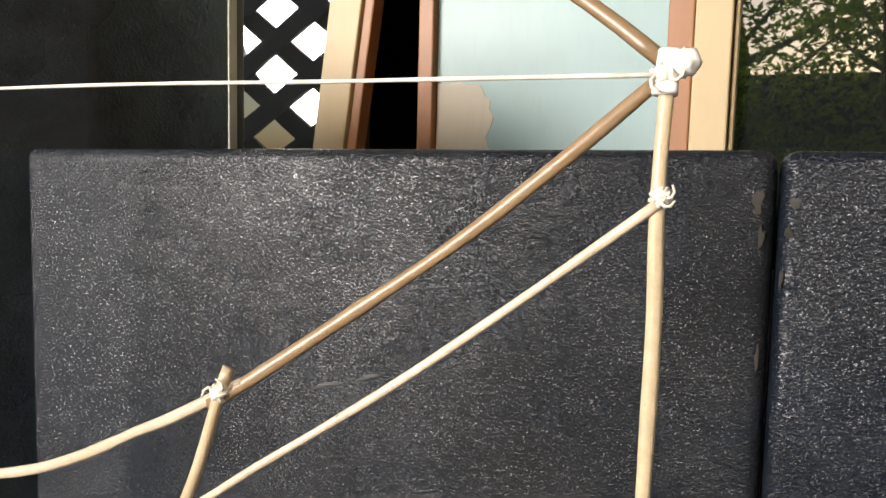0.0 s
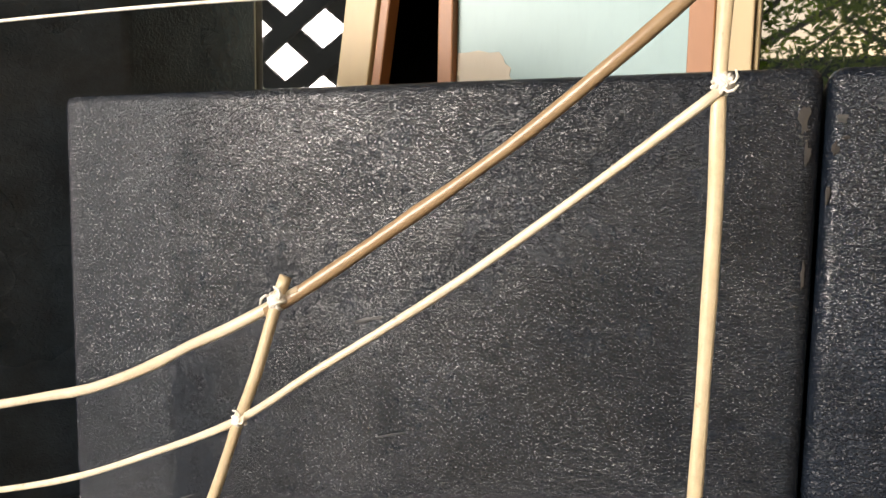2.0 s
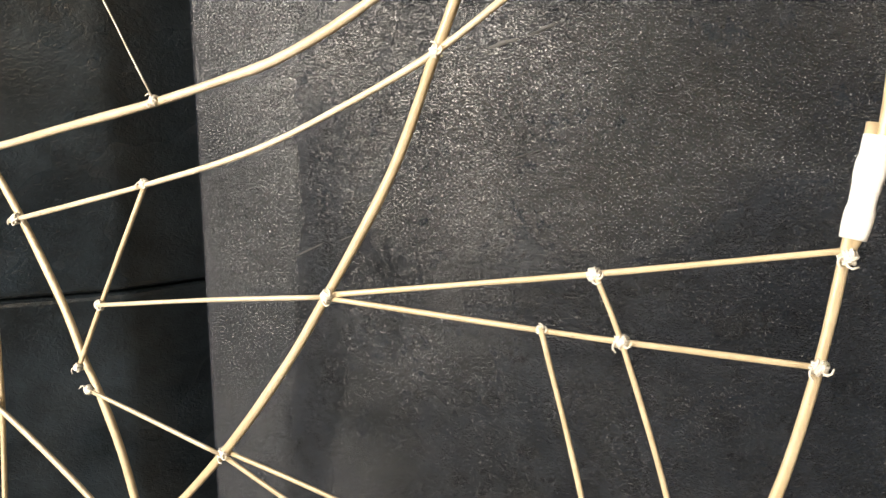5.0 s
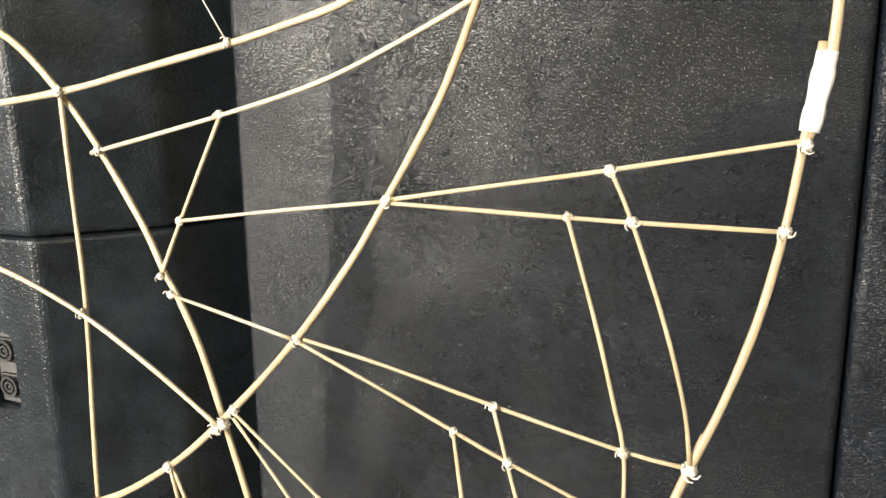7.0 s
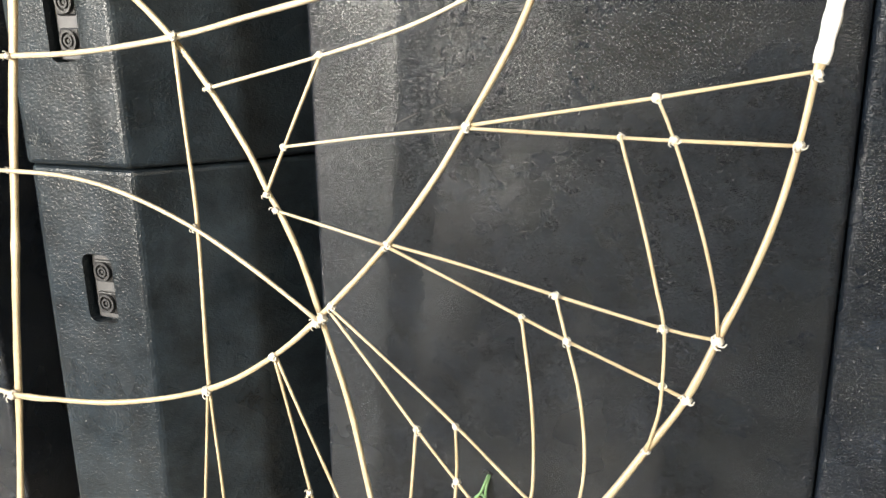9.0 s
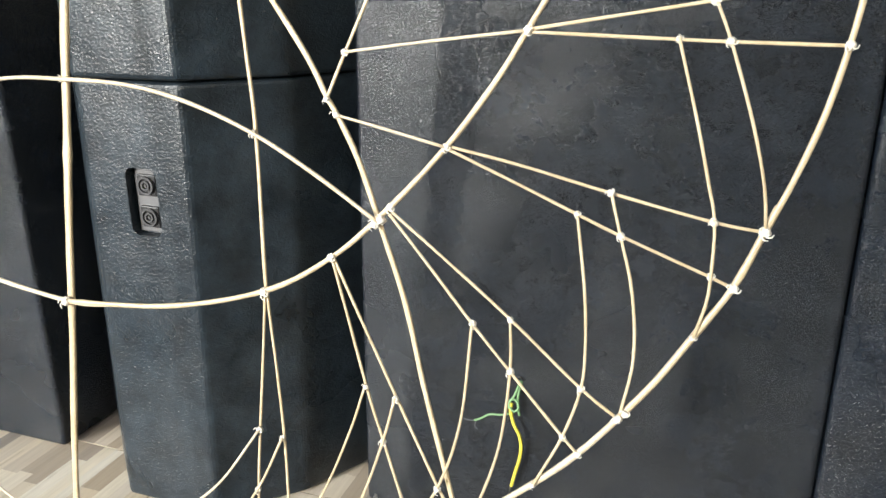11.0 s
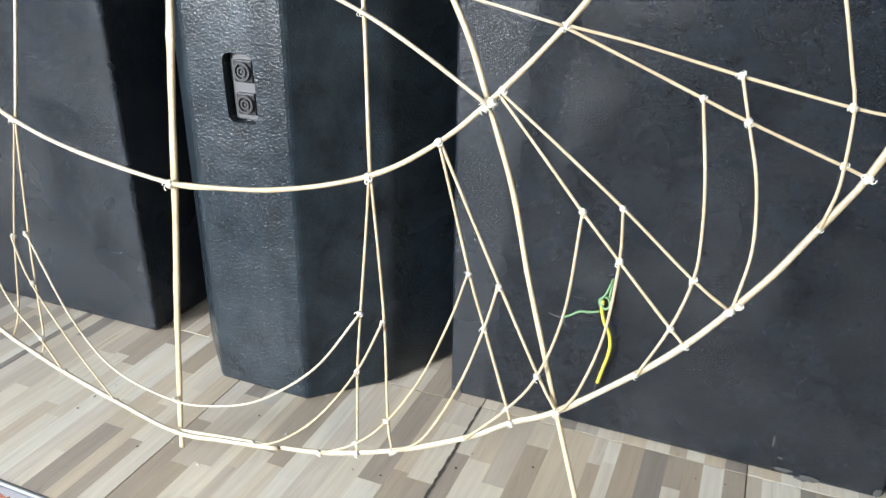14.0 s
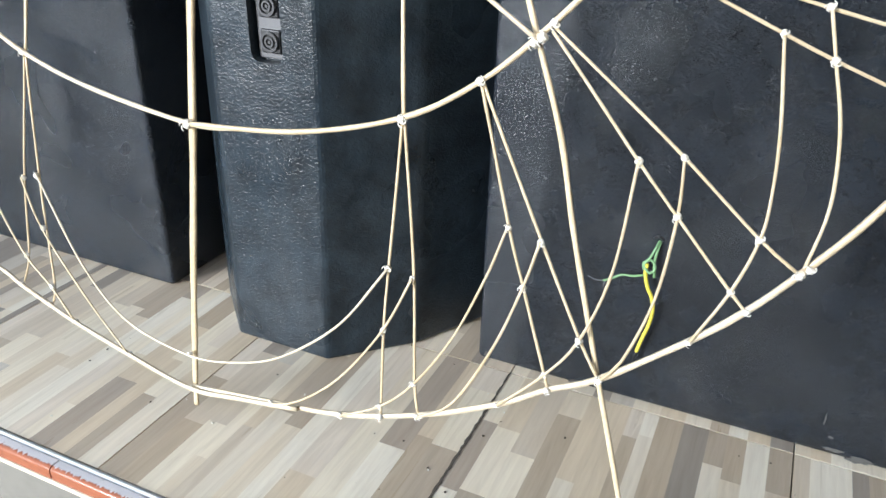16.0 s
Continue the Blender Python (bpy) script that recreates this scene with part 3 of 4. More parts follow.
strip(flip([(0.893, 1.098), (0.8955, 0.93), (0.8915, 0.83), (0.881, 0.774)]), 0.0062, BAMBOO_PALE, 0.0, 0.0066)
ARM = [(0.8930, 1.0830), (0.8545, 1.0472), (0.8083, 1.0107), (0.7548, 0.9720), (0.7055, 0.9345), (0.690, 0.9245)]
strip(ARM, 0.0062, BAMBOO_BROWN, 0.000, 0.0066, label="brown bamboo strip with its skin", nodes=0.3)
ARM_IN = [(0.708, 0.937), (0.6673, 0.9140), (0.6440, 0.9040), (0.6070, 0.8870), (0.5640, 0.8705), (0.5300, 0.8615), (0.469, 0.8462), (0.381, 0.828), (0.296, 0.811), (0.182, 0.798), (0.075, 0.796), (-0.05, 0.799), (-0.21, 0.811), (-0.383, 0.846), (-0.511, 0.882), (-0.616, 0.936)]
strip(ARM_IN, 0.0060, BAMBOO_WHITE, -0.001, 0.0060, nodes=0.35)
strip(flip(ARM), 0.0062, BAMBOO_BROWN, 0.004, 0.0066)
SECOND = [(0.8955, 1.0325), (0.858, 1.0030), (0.8084, 0.9645), (0.7700, 0.9350), (0.7200, 0.8985), (0.6762, 0.8690), (0.6147, 0.8415), (0.5460, 0.8140), (0.459, 0.7895), (0.339, 0.7606), (0.331, 0.759)]
strip(SECOND, 0.0044, BAMBOO_WHITE, 0.0015, 0.0036)
strip(flip(SECOND), 0.0044, BAMBOO_WHITE, 0.005, 0.0036)
ARC = [(0.7005, 0.944), (0.697, 0.9315), (0.6868, 0.8932), (0.6761, 0.8690), (0.6468, 0.8040), (0.6036, 0.728), (0.573, 0.677), (0.527, 0.615), (0.464, 0.546), (0.402, 0.4905), (0.3205, 0.4445), (0.196, 0.4125), (0.047, 0.4005)]
strip(ARC, 0.0060, BAMBOO_PALE, 0.001, 0.0058, nodes=0.27)
strip([(0.12, 0.4045), (0.047, 0.4015), (-0.101, 0.425), (-0.205, 0.458), (-0.30, 0.505)] + flip([(0.402, 0.4905), (0.464, 0.546), (0.527, 0.615), (0.603, 0.727), (0.669, 0.871), (0.7005, 0.944)]), 0.0058, BAMBOO_WHITE, 0.0, 0.0058)
LONG = [(0.043, 0.92), (0.11, 0.909), (0.1795, 0.8845), (0.2349, 0.8585), (0.2858, 0.8115), (0.328, 0.7605), (0.3725, 0.697), (0.3945, 0.656), (0.4045, 0.6415), (0.4285, 0.5955), (0.4550, 0.5265), (0.486, 0.4437), (0.5118, 0.346), (0.5557, 0.2005), (0.5745, 0.139), (0.5935, 0.074), (0.611, 0.012)]
strip(LONG, 0.0064, BAMBOO_PALE, -0.009, 0.0056, nodes=0.28)
strip(flip(LONG), 0.0064, BAMBOO_PALE, -0.009, 0.0056, nodes=0.28)
strip([(0.088, 1.02), (0.080, 0.852), (0.062, 0.668), (0.047, 0.4005), (0.034, 0.095), (0.033, 0.043), (0.0335, 0.014)], 0.0125, BAMBOO_PALE, -0.007, 0.0080, label="thick split bamboo centre spar", nodes=0.36, squash=0.6)
DROP = [(0.292, 0.811), (0.302, 0.706), (0.311, 0.617), (0.3205, 0.442)]
strip(DROP, 0.0046, BAMBOO_PALE, -0.004, 0.0044)
strip([(-0.162, 0.70), (-0.185, 0.576), (-0.205, 0.456)], 0.0046, BAMBOO_PALE, -0.004, 0.0044)
HOOP = [(0.455, 0.534), (0.383, 0.579), (0.311, 0.6175), (0.230, 0.647), (0.150, 0.663), (0.062, 0.667), (-0.005, 0.667), (-0.074, 0.658)] + flip([(0.230, 0.642), (0.311, 0.615), (0.383, 0.5765), (0.455, 0.534)])
strip(HOOP, 0.0046, BAMBOO_WHITE, 0.003, 0.0046)

# inner ribs of the wing
THIN, PALE = 0.0031, BAMBOO_PALE
strip([(0.460, 0.791), (0.418, 0.7035), (0.396, 0.655)], 0.0036, PALE, 0.000)
strip([(0.418, 0.7035), (0.51, 0.716), (0.603, 0.727)], THIN, BAMBOO_WHITE, 0.003)
strip([(0.603, 0.728), (0.69, 0.742), (0.765, 0.754), (0.881, 0.774)], 0.0033, PALE, 0.000)
strip([(0.603, 0.726), (0.738, 0.721), (0.781, 0.7195), (0.873, 0.717)], 0.0033, PALE, 0.001)
strip([(0.4065, 0.6415), (0.460, 0.630), (0.527, 0.615)], THIN, BAMBOO_WHITE, 0.003)
strip([(0.527, 0.616), (0.600, 0.602), (0.690, 0.5805), (0.783, 0.560), (0.826, 0.554)], THIN, PALE, -0.002)
strip([(0.527, 0.614), (0.600, 0.584), (0.660, 0.5585), (0.702, 0.541), (0.785, 0.509), (0.805, 0.500)], THIN, PALE, 0.001)
strip([(0.765, 0.756), (0.781, 0.720), (0.806, 0.650), (0.821, 0.595), (0.826, 0.558)], THIN, PALE, 0.003)
strip([(0.738, 0.723), (0.761, 0.647), (0.776, 0.591), (0.7835, 0.560), (0.785, 0.509), (0.783, 0.481), (0.775, 0.449)], THIN, PALE, 0.003)
strip([(0.470, 0.546), (0.535, 0.497), (0.601, 0.446), (0.676, 0.383), (0.7135, 0.3565)], THIN, PALE, 0.000)
strip([(0.468, 0.543), (0.515, 0.490), (0.562, 0.4365), (0.604, 0.391), (0.661, 0.329), (0.6775, 0.312)], THIN, PALE, 0.001)
strip([(0.690, 0.583), (0.702, 0.541), (0.717, 0.487), (0.7235, 0.422), (0.715, 0.360)], THIN, PALE, 0.003)
strip([(0.660, 0.561), (0.673, 0.482), (0.6775, 0.425), (0.676, 0.383), (0.661, 0.329), (0.6345, 0.270)], THIN, PALE, 0.003)
strip([(0.601, 0.448), (0.604, 0.391), (0.597, 0.307), (0.576, 0.234), (0.5575, 0.207)], THIN, PALE, 0.003)
strip([(0.562, 0.439), (0.554, 0.327), (0.531, 0.245), (0.500, 0.197), (0.454, 0.1465)], THIN, PALE, 0.003)
strip([(0.402, 0.491), (0.445, 0.3505), (0.467, 0.290), (0.5005, 0.197), (0.506, 0.180)], 0.0034, PALE, -0.001)
strip([(0.403, 0.491), (0.4795, 0.342), (0.5315, 0.245), (0.555, 0.207)], 0.0034, PALE, -0.003)
strip([(0.480, 0.344), (0.467, 0.2895), (0.441, 0.211), (0.401, 0.1325), (0.360, 0.102)], THIN, PALE, 0.003)
strip([(0.4445, 0.352), (0.427, 0.293), (0.395, 0.213), (0.353, 0.144), (0.312, 0.102), (0.259, 0.0725)], 0.0028, PALE, 0.003)
strip([(0.3205, 0.443), (0.313, 0.278), (0.311, 0.202), (0.313, 0.086)], 0.0032, PALE, -0.001)
strip([(0.322, 0.443), (0.343, 0.273), (0.353, 0.144), (0.360, 0.102)], 0.0034, PALE, -0.003)
strip([(0.314, 0.279), (0.254, 0.195), (0.177, 0.133), (0.109, 0.106), (0.033, 0.0955), (-0.065, 0.119), (-0.136, 0.185), (-0.205, 0.300)], 0.0030, BAMBOO_WHITE, 0.004)
strip([(0.344, 0.274), (0.311, 0.202), (0.256, 0.124), (0.201, 0.076), (0.159, 0.0585)], 0.0028, PALE, 0.004)
strip([(-0.232, 0.293), (-0.205, 0.225), (-0.142, 0.143), (-0.070, 0.069)], 0.0028, PALE, 0.004)
strip([(-0.205, 0.457), (-0.231, 0.291), (-0.243, 0.178), (-0.260, 0.130)], 0.0030, PALE, -0.001)
strip([(-0.204, 0.457), (-0.207, 0.298), (-0.205, 0.225), (-0.201, 0.139), (-0.209, 0.110)], 0.0032, PALE, -0.003)
strip([(-0.34, 0.34), (-0.284, 0.240), (-0.243, 0.178), (-0.201, 0.139), (-0.165, 0.094)], 0.0028, PALE, 0.003)
strip([(0.8930, 1.088), (0.8615, 1.1155), (0.80, 1.162), (0.72, 1.225), (0.62, 1.29)], 0.0066, BAMBOO_BROWN, -0.002, 0.006)

# strings
def string(points, wide, off, label):
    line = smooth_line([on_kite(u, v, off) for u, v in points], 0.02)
    bm = bmesh.new()
    sweep_into(bm, line, [wide / 2 * (1 + 0.08 * sin(i * 1.7)) for i in range(len(line))], KN, 6)
    return part("string", bm, THREAD, kite, label, smooth=True)


string([(0.8897, 1.0819), (0.7495, 1.0865), (0.5269, 1.0913), (0.0, 1.103)], 0.0021, 0.004, "taut white string")
string([(0.4665, 0.850), (0.4445, 0.885), (0.4257, 0.9162), (0.33, 1.075)], 0.0012, 0.001, "thin white thread")


# bindings: a few turns of thread both ways round a crossing, with loose ends
def binding_mesh(seed):
    r = random.Random(seed)
    bm = bmesh.new()
    for way in (0, 1):
        turns, n = r.choice((3, 4)), 11
        a0 = r.uniform(0.5, 0.9) if way else r.uniform(-0.9, -0.5)
        axis = Vector((cos(a0), sin(a0), 0))
        side = Vector((-sin(a0), cos(a0), 0))
        line = []
        for i in range(turns * n + 1):
            w = 2 * pi * i / n
            rad = 1.0 + r.uniform(-0.12, 0.16)
            line.append(axis * (0.62 * (2 * i / (turns * n) - 1) + r.uniform(-0.05, 0.05)) + side * (rad * cos(w)) + Vector((0, 0, 1)) * (rad * 0.95 * sin(w)))
        sweep_into(bm, line, [0.27] * len(line), Vector((0.3, 0.2, 1)), 5)
    for k in range(2):
        a = r.uniform(0, 6.28)
        p = Vector((cos(a) * 0.8, sin(a) * 0.8, 0.9))
        line = [p + Vector((cos(a + 0.5 * j) * 0.5 * j, sin(a + 0.5 * j) * 0.5 * j, 0.15 * j)) for j in range(4)]
        sweep_into(bm, line, [0.2, 0.19, 0.18, 0.12], Vector((0.3, 0.2, 1)), 5)
    me = bpy.data.meshes.new("binding")
    bm.to_mesh(me)
    bm.free()
    me.materials.append(THREAD)
    for p in me.polygons:
        p.use_smooth = True
    return me


BINDINGS = [binding_mesh(s) for s in (2, 5, 9, 14, 21)]
kite_turn = Matrix((KU, KV, KN)).transposed().to_4x4()


def bind(places, size):
    for u, v in places:
        ob = new("binding", rng.choice(BINDINGS))
        ob.parent = kite
        s = size * rng.uniform(0.85, 1.15)
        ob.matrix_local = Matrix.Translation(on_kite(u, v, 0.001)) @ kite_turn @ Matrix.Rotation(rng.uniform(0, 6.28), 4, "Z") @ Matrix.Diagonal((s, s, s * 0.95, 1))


bind([(0.8930, 1.0827), (0.8945, 1.034), (0.697, 0.931), (0.881, 0.771), (0.295, 0.811), (0.047, 0.4005), (0.3205, 0.443), (0.826, 0.5545)], 0.0041)
bind([(0.6762, 0.869), (0.6036, 0.7275), (0.873, 0.717), (0.527, 0.615), (0.469, 0.550), (0.402, 0.4905), (0.805, 0.500), (0.7135, 0.356), (0.72, 0.363), (0.557, 0.2065), (0.459, 0.536), (0.452, 0.531)], 0.0037)
bind([(0.459, 0.791), (0.336, 0.7605), (0.418, 0.7035), (0.3975, 0.656), (0.4075, 0.641), (0.765, 0.754), (0.738, 0.721), (0.781, 0.7195), (0.690, 0.581), (0.660, 0.559), (0.702, 0.541), (0.783, 0.560), (0.785, 0.509), (0.775, 0.449)], 0.0029)
bind([(0.601, 0.446), (0.562, 0.437), (0.604, 0.391), (0.676, 0.383), (0.661, 0.329), (0.6775, 0.312), (0.6345, 0.270), (0.445, 0.351), (0.480, 0.342), (0.467, 0.290), (0.5315, 0.245), (0.501, 0.197), (0.506, 0.180), (0.454, 0.146)], 0.0028)
bind([(0.360, 0.102), (0.366, 0.104), (0.259, 0.072), (0.159, 0.059), (0.033, 0.0445), (0.033, 0.0955), (0.313, 0.278), (0.343, 0.273), (0.311, 0.202), (0.353, 0.144), (0.312, 0.102), (0.313, 0.087), (0.311, 0.617)], 0.0028)
bind([(-0.205, 0.457), (-0.231, 0.291), (-0.207, 0.298), (-0.205, 0.225), (-0.243, 0.178), (-0.201, 0.139), (-0.209, 0.110), (-0.260, 0.130), (-0.165, 0.094), (-0.070, 0.069), (0.062, 0.667), (0.075, 0.796), (0.469, 0.847)], 0.0028)

# rolled white lump of tape at the upper tip
bm = bmesh.new()
bmesh.ops.create_icosphere(bm, subdivisions=3, radius=0.0056)
for v in bm.verts:
    d = v.co.normalized()
    v.co *= 1 + 0.10 * sin(9 * d.x + 4 * d.z) + 0.07 * sin(15 * d.y + 2)
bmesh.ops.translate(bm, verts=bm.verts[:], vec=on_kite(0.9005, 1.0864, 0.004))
part("tape_lump", bm, TAPE, kite, "crumpled lump of white tape", smooth=True)

# white tape wound round the lap of the two rim strips
def tape_sleeve(points, wide, off):
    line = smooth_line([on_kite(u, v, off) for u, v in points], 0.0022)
    r = random.Random(4)
    radii = [wide / 2 * (1 + r.uniform(-0.02, 0.03) + (0.07 if (i // 5) % 2 else 0)) for i in range(len(line))]
    bm = bmesh.new()
    sweep_into(bm, line, radii, KN, 14, 0.72, 0.75)
    return part("tape_wrap", bm, TAPE, kite, "white cloth tape wound round a lap joint", smooth=True)


tape_sleeve([(0.8888, 0.8275), (0.8872, 0.814), (0.8855, 0.801)], 0.0128, 0.0005)
tape_sleeve([(0.8858, 0.804), (0.8840, 0.791), (0.8822, 0.7795)], 0.0122, 0.0005)
tape_sleeve([(0.8943, 1.0925), (0.8938, 1.084), (0.8934, 1.0745)], 0.0094, 0.001)

# ---- earth wire coming out of the tall cabinet ----
wire = thing("earth_wire", "knotted yellow and green earth wire hanging on the cabinet face", "wire", at=(-0.27, 0.49, 0.257))


def wire_part(points, wide, mat, label):
    line = smooth_line([Vector(p) for p in points], 0.004)
    bm = bmesh.new()
    sweep_into(bm, line, [wide / 2] * len(line), Vector((0.2, 1, 0.1)), 8)
    return part("wire_core", bm, mat, wire, label, smooth=True)


def wire_at(x, y, z):
    return (x + 0.27, y - 0.49, z - 0.30)


wire_part([wire_at(-0.2735, 0.5005, 0.298), wire_at(-0.2675, 0.4985, 0.3035), wire_at(-0.2615, 0.5005, 0.298)], 0.0034, PLASTIC, "dark rim of the wire hole")
wire_part([wire_at(-0.266, 0.503, 0.297), wire_at(-0.268, 0.492, 0.290), wire_at(-0.273, 0.488, 0.276), wire_at(-0.279, 0.486, 0.266), wire_at(-0.270, 0.482, 0.258), wire_at(-0.264, 0.485, 0.265), wire_at(-0.271, 0.489, 0.273), wire_at(-0.280, 0.488, 0.268), wire_at(-0.278, 0.486, 0.259)], 0.0034, WIRE_GREEN, "green wire looped in a knot")
wire_part([wire_at(-0.2645, 0.503, 0.297), wire_at(-0.266, 0.492, 0.286), wire_at(-0.267, 0.490, 0.270), wire_at(-0.264, 0.488, 0.250)], 0.0036, WIRE_GREEN, "green insulated wire")
wire_part([wire_at(-0.2750, 0.487, 0.268), wire_at(-0.2755, 0.486, 0.255), wire_at(-0.270, 0.485, 0.236), wire_at(-0.2625, 0.485, 0.2215), wire_at(-0.259, 0.485, 0.205), wire_at(-0.2605, 0.486, 0.184), wire_at(-0.2665, 0.487, 0.158), wire_at(-0.2715, 0.488, 0.134)], 0.0050, WIRE_YELLOW, "yellow insulated wire")
wire_part([wire_at(-0.2714, 0.488, 0.1345), wire_at(-0.273, 0.488, 0.126), wire_at(-0.2745, 0.489, 0.119)], 0.0032, PLASTIC, "black taped wire end")
wire_part([wire_at(-0.276, 0.486, 0.252), wire_at(-0.290, 0.485, 0.2475), wire_at(-0.305, 0.485, 0.2455), wire_at(-0.317, 0.485, 0.237), wire_at(-0.327, 0.486, 0.231)], 0.0030, WIRE_GREEN, "green wire tail")
wire_part([wire_at(-0.326, 0.486, 0.2315), wire_at(-0.337, 0.487, 0.229), wire_at(-0.349, 0.488, 0.232)], 0.0014, STEEL, "bare frayed wire strand")
wire_part([wire_at(-0.325, 0.486, 0.2310), wire_at(-0.326, 0.485, 0.222), wire_at(-0.322, 0.486, 0.218)], 0.0013, STEEL, "bare frayed wire strand")


# ---- yard: what the window glass reflects, and plants added to dim the sky ----
def lattice():
    """A dark diagonal timber lattice at the front of the yard."""
    th = thing("lattice_screen", "dark diagonal timber lattice screen standing open against the sky", "screen", at=(-3.54, -2.4, 1.485))
    for k in range(-2, 3):
        for way, tilt in ((1, 33), (-1, -37)):
            bm = bmesh.new()
            box_into(bm, (-0.85, -0.02, -0.078), (0.85, 0.02, 0.078), bevel=0.004)
            ob = part("slat", bm, BEAM, th)
            ob.matrix_local = Matrix.Rotation(radians(-tilt), 4, "Y") @ Matrix.Translation((0, 0.042 * way, 0.40 * k))
    return th


lattice()


def tree(x, y, height, seed, label, name="tree"):
    r = random.Random(seed)
    th = thing(name, label, name, "yard trees" if name == "tree" else "yard shrubs", at=(x, y, -0.34))
    bm = bmesh.new()
    trunk = [Vector((0.12 * sin(k * 1.3), 0.1 * cos(k * 1.1), height * k / 7)) for k in range(8)]
    sweep_into(bm, trunk, [0.11 - 0.011 * k for k in range(8)], Vector((0, 1, 0.1)), 9)
    tips = []
    for k in range(13):
        base = trunk[2 + k % 5]
        a, up = r.uniform(0, 6.28), r.uniform(0.15, 0.9)
        ln = r.uniform(0.7, 1.5) * min(1.0, height / 2.2)
        line = [base + Vector((cos(a), sin(a), up)) * (ln * j / 4) + Vector((0, 0, 0.05 * j * j * 0.3)) for j in range(5)]
        sweep_into(bm, line, [0.04, 0.03, 0.022, 0.015, 0.008], Vector((0.1, 0.3, 1)), 6)
        tips += line[2:]
    part("trunk", bm, BARK, th)
    verts, faces = [], []
    for tip in tips:
        for k in range(120):
            c = tip + Vector((r.gauss(0, 0.2), r.gauss(0, 0.2), r.gauss(0, 0.17)))
            d = Vector((r.gauss(0, 1), r.gauss(0, 1), r.gauss(-0.3, 0.7))).normalized()
            s = d.cross(Vector((r.gauss(0, 1), r.gauss(0, 1), r.gauss(0, 1)))).normalized()
            ln, wd = r.uniform(0.06, 0.12), r.uniform(0.012, 0.022)
            i = len(verts)
            verts += [c, c + d * ln * 0.5 + s * wd, c + d * ln, c + d * ln * 0.5 - s * wd]
            faces.append((i, i + 1, i + 2, i + 3))
    me = bpy.data.meshes.new("crown")
    me.from_pydata([tuple(v) for v in verts], [], faces)
    me.materials.append(LEAF)
    ob = new("crown", me)
    ob.parent = th
    return th


tree(0.9, -3.6, 2.9, 5, "slender yard tree with narrow sunlit green leaves")
tree(2.2, -4.4, 3.3, 8, "slender yard tree with narrow green leaves")
# The next three are unseen, added to keep low sky off the cabinets.
tree(-0.75, -4.0, 2.6, 12, "unseen leafy tree added to block the low sky in front")
tree(-1.25, -4.6, 2.4, 21, "unseen leafy tree added to block the low sky in front")
tree(-0.35, -4.9, 2.8, 33, "unseen leafy tree added to block the low sky in front")

# Shrubs added to darken the lower half of the right pane's reflection.
for k, x in enumerate((0.15, 0.75, 1.35)):
    tree(x, -3.05 - 0.2 * k, 1.15, 40 + k, "low leafy shrub added to darken the lower window reflection", "shrub")


# Made-up wall; its dark green is set to darken the right pane's reflection.
bm = bmesh.new()
box_into(bm, (-0.75, -5.62, -0.36), (4.5, -5.5, 2.03), bevel=0.01)
tagged(mesh_object("wall_yard_added", bm, REFLECTION_DARK), "made-up dark green wall added to darken the reflection in the right pane", "wall", kind="structure")


# ---- wear on the cabinets, dirt on the floor ----
CHIP = plain("bare_plywood", (0.026, 0.022, 0.018), 0.8, 140.0, 0.6)
CHIP_PALE = plain("scraped_filler", (0.050, 0.049, 0.046), 0.8, 160.0, 0.5)


def worn_patch(owner, x, z, wide, high, mat, seed, y, grow=14, turn=0.0):
    """A thin ragged flake of bare wood on a cabinet's face."""
    r = random.Random(seed)
    base = owner.matrix_basis.inverted()
    bm = bmesh.new()
    ring = []
    for k in range(grow):
        a = 2 * pi * k / grow
        d = r.uniform(0.45, 1.0)
        px, pz = wide / 2 * d * cos(a), high / 2 * d * sin(a)
        ring.append(base @ Vector((x + px * cos(turn) - pz * sin(turn), y, z + px * sin(turn) + pz * cos(turn))))
    mid = bm.verts.new(base @ Vector((x, y - 0.0003, z)))
    vs = [bm.verts.new(p) for p in ring]
    back = [bm.verts.new(p + Vector((0, 0.0008, 0))) for p in ring]
    for k in range(grow):
        bm.faces.new((mid, vs[(k + 1) % grow], vs[k]))
        bm.faces.new((vs[k], vs[(k + 1) % grow], back[(k + 1) % grow], back[k]))
    bmesh.ops.recalc_face_normals(bm, faces=bm.faces[:])
    part("worn_patch", bm, mat, owner, "bare scraped patch in the black paint")


for x, z, w, h, mat, sd in ((0.1035, 1.028, 0.008, 0.020, CHIP, 1), (0.106, 1.008, 0.004, 0.018, CHIP, 2), (0.1075, 0.940, 0.003, 0.02, CHIP, 3),
                            (0.020, 0.006, 0.040, 0.012, CHIP_PALE, 5), (-0.012, 0.012, 0.03, 0.008, CHIP_PALE, 6), (-0.489, 0.010, 0.012, 0.02, CHIP_PALE, 7), (-0.085, 0.111, 0.004, 0.0022, CHIP_PALE, 8),
                            (-0.03, 0.055, 0.003, 0.03, CHIP_PALE, 9), (-0.018, 0.030, 0.010, 0.004, CHIP_PALE, 10), (-0.35, 0.006, 0.03, 0.010, CHIP, 11), (0.104, 0.012, 0.012, 0.022, CHIP_PALE, 12)):
    worn_patch(sub_a, x - 0.008 * z, z, w, h, mat, sd, 0.4994)
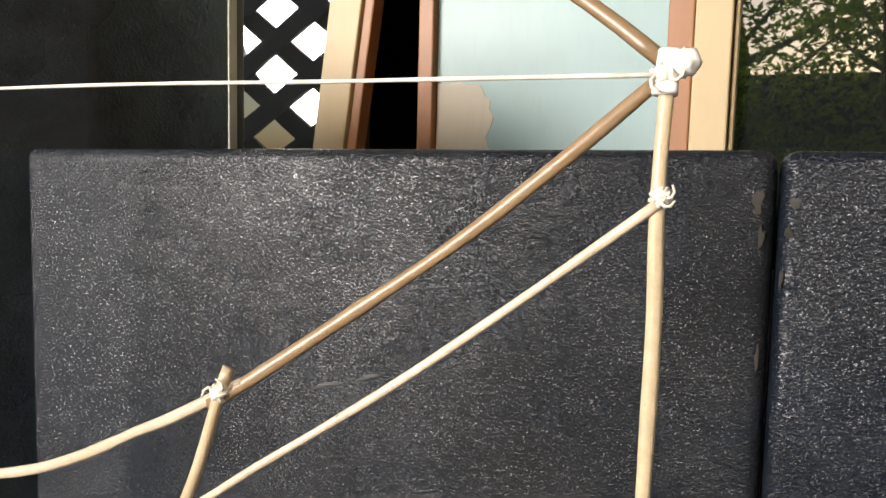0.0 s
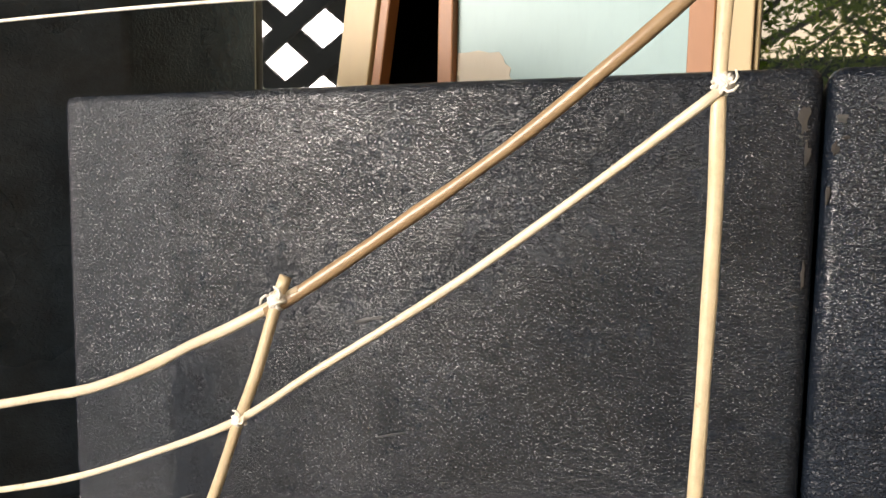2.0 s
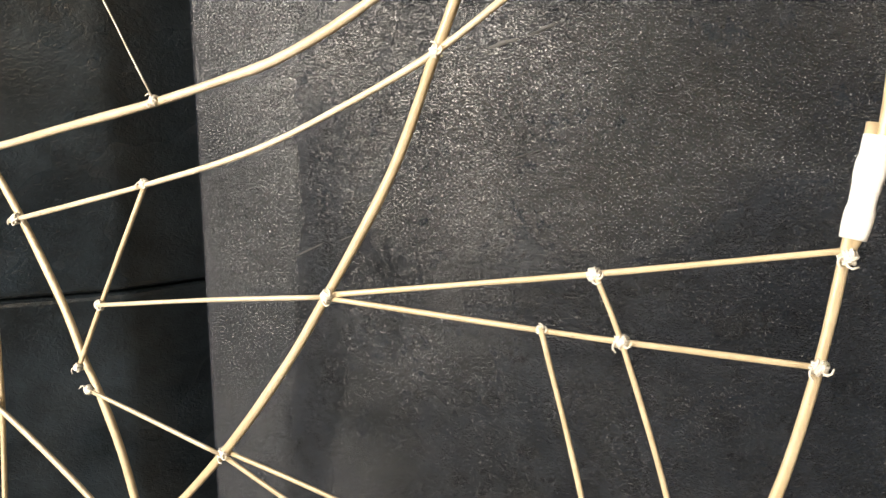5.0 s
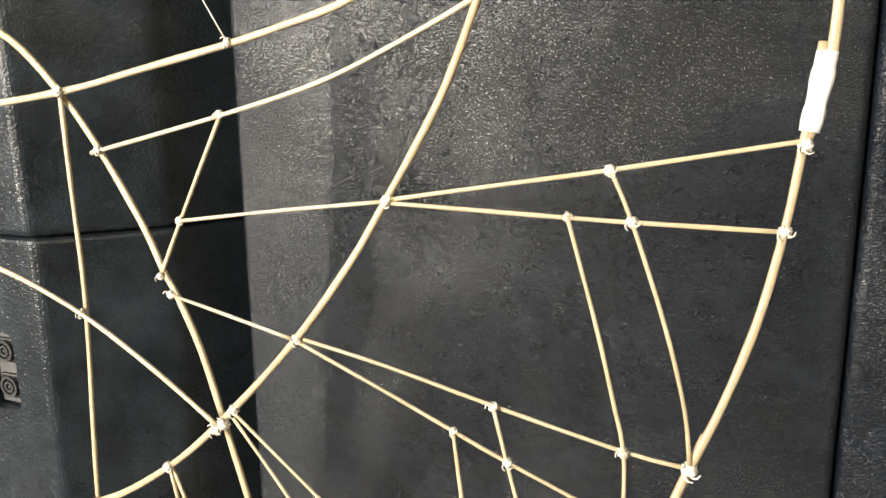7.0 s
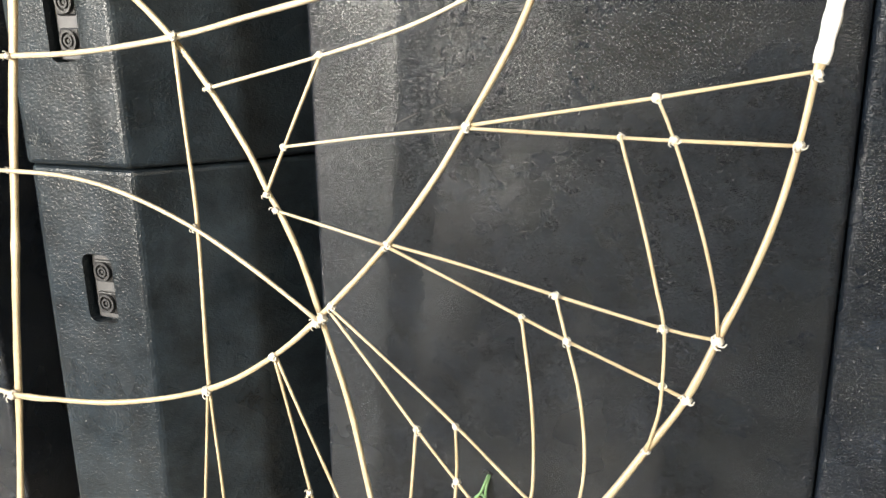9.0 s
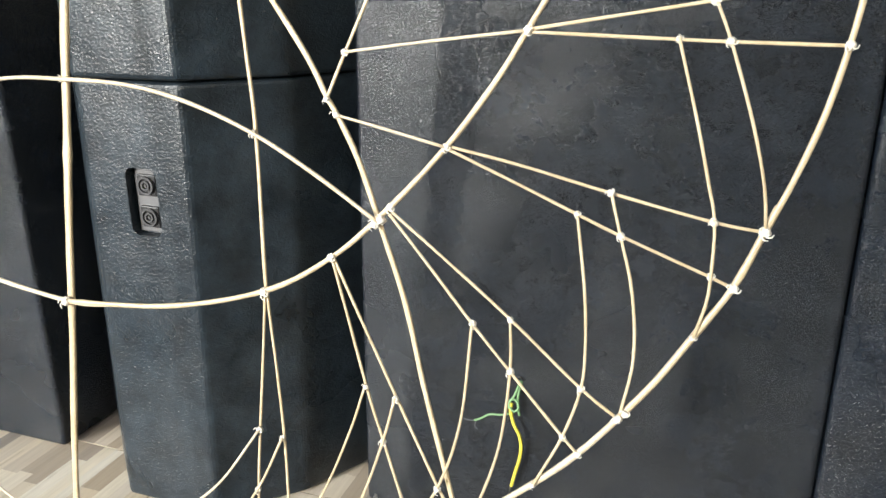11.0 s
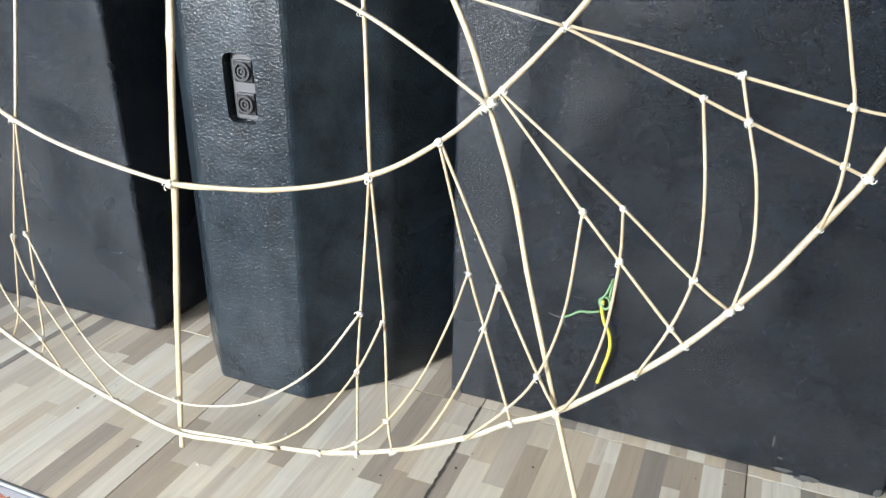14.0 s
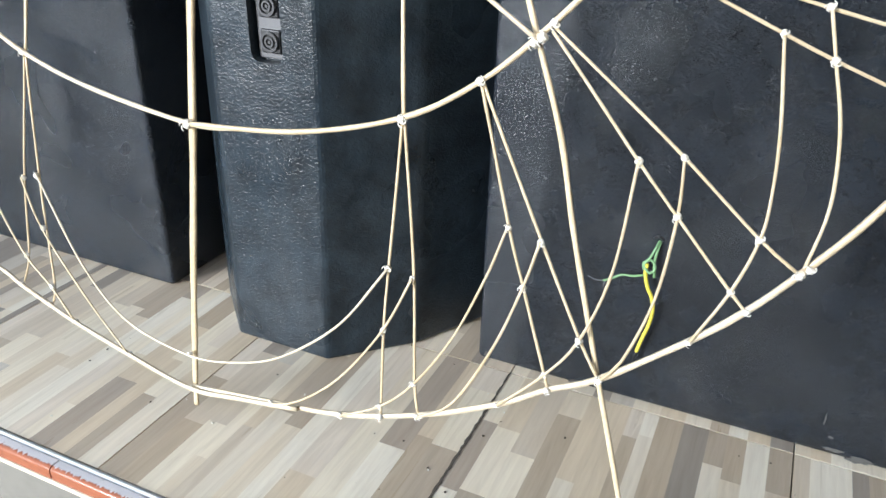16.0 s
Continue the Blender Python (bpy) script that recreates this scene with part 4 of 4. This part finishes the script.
for x, z, w, h, mat, sd in ((0.124, 1.028, 0.008, 0.008, CHIP_PALE, 21), (0.121, 1.012, 0.005, 0.010, CHIP, 22), (0.1185, 0.985, 0.003, 0.016, CHIP, 23), (0.126, 1.018, 0.005, 0.003, CHIP, 24)):
    worn_patch(sub_b, x - 0.009 * z, z, w, h, mat, sd, 0.5024)
SCRATCH = plain("scratched_paint", (0.030, 0.030, 0.029), 0.55, 220.0, 0.6)
for x, z, w, h, a in ((-0.186, 0.884, 0.036, 0.0045, 0.25), (-0.152, 0.894, 0.030, 0.0035, 0.35), (-0.165, 0.800, 0.030, 0.0016, 0.3), (-0.37, 0.708, 0.040, 0.002, 0.45), (-0.33, 0.722, 0.022, 0.0014, 0.4)):
    worn_patch(sub_a, x, z, w, h, SCRATCH, int(x * -1000), 0.4995, 22, a)

# dark dirty joint between two rows of tiles
bm = bmesh.new()
r = random.Random(9)
row = []
for k in range(60):
    y = 0.082 + 0.405 * k / 59
    w = 0.0008 + r.uniform(0, 0.0012) + (0.0007 if 15 < k < 50 else 0)
    o = r.uniform(-0.0007, 0.0007)
    row.append((bm.verts.new((X0 + o - w, y, 0.0006)), bm.verts.new((X0 + o + w, y, 0.0006))))
for p, q in zip(row, row[1:]):
    bm.faces.new((p[0], p[1], q[1], q[0]))
part("dirty_joint", bm, plain("joint_dirt", (0.085, 0.07, 0.055), 0.95, 300.0, 0.5), floor, "dark crumbling dirty tile joint")

# crumbs and specks of dirt on the tiles
bm = bmesh.new()
r = random.Random(17)
for k in range(46):
    x, y = r.uniform(-1.05, 0.05), r.uniform(0.09, 0.47)
    if k % 3 == 0:
        x = X0 + r.gauss(0.0, 0.03)
    s = r.uniform(0.0007, 0.0019)
    got = bmesh.ops.create_icosphere(bm, subdivisions=1, radius=s, matrix=Matrix.Translation((x, y, s * 0.3)) @ Matrix.Rotation(r.uniform(0, 3), 4, "Z") @ Matrix.Diagonal((r.uniform(0.8, 1.8), r.uniform(0.7, 1.2), 0.45, 1)))
    for fc in {fc for v in got["verts"] for fc in v.link_faces}:
        fc.material_index = 1 if k % 4 == 0 else 0
tagged(mesh_object("floor_crumbs", bm, [plain("crumb_dark", (0.05, 0.04, 0.03), 0.9, 300.0), plain("crumb_pale", (0.7, 0.68, 0.6), 0.8, 300.0)]), "dark and pale crumbs of dirt scattered on the tiles", "dirt", kind="stuff")

# ---- floor tiles ----
STRETCH = (Y0 - EDGE_Y - 0.006) / TILE_W
for j in range(-1, 3):
    for i in range(-5, 4):
        ob = new("tile", TILES[(i * 3 + j * 5) % 5])
        ob.parent = floor
        ob.location = (X0 + i * TILE_W, Y0 + j * TILE_W, 0.0)
        if j == -1:
            ob.location.y, ob.scale.y = EDGE_Y + 0.006, STRETCH
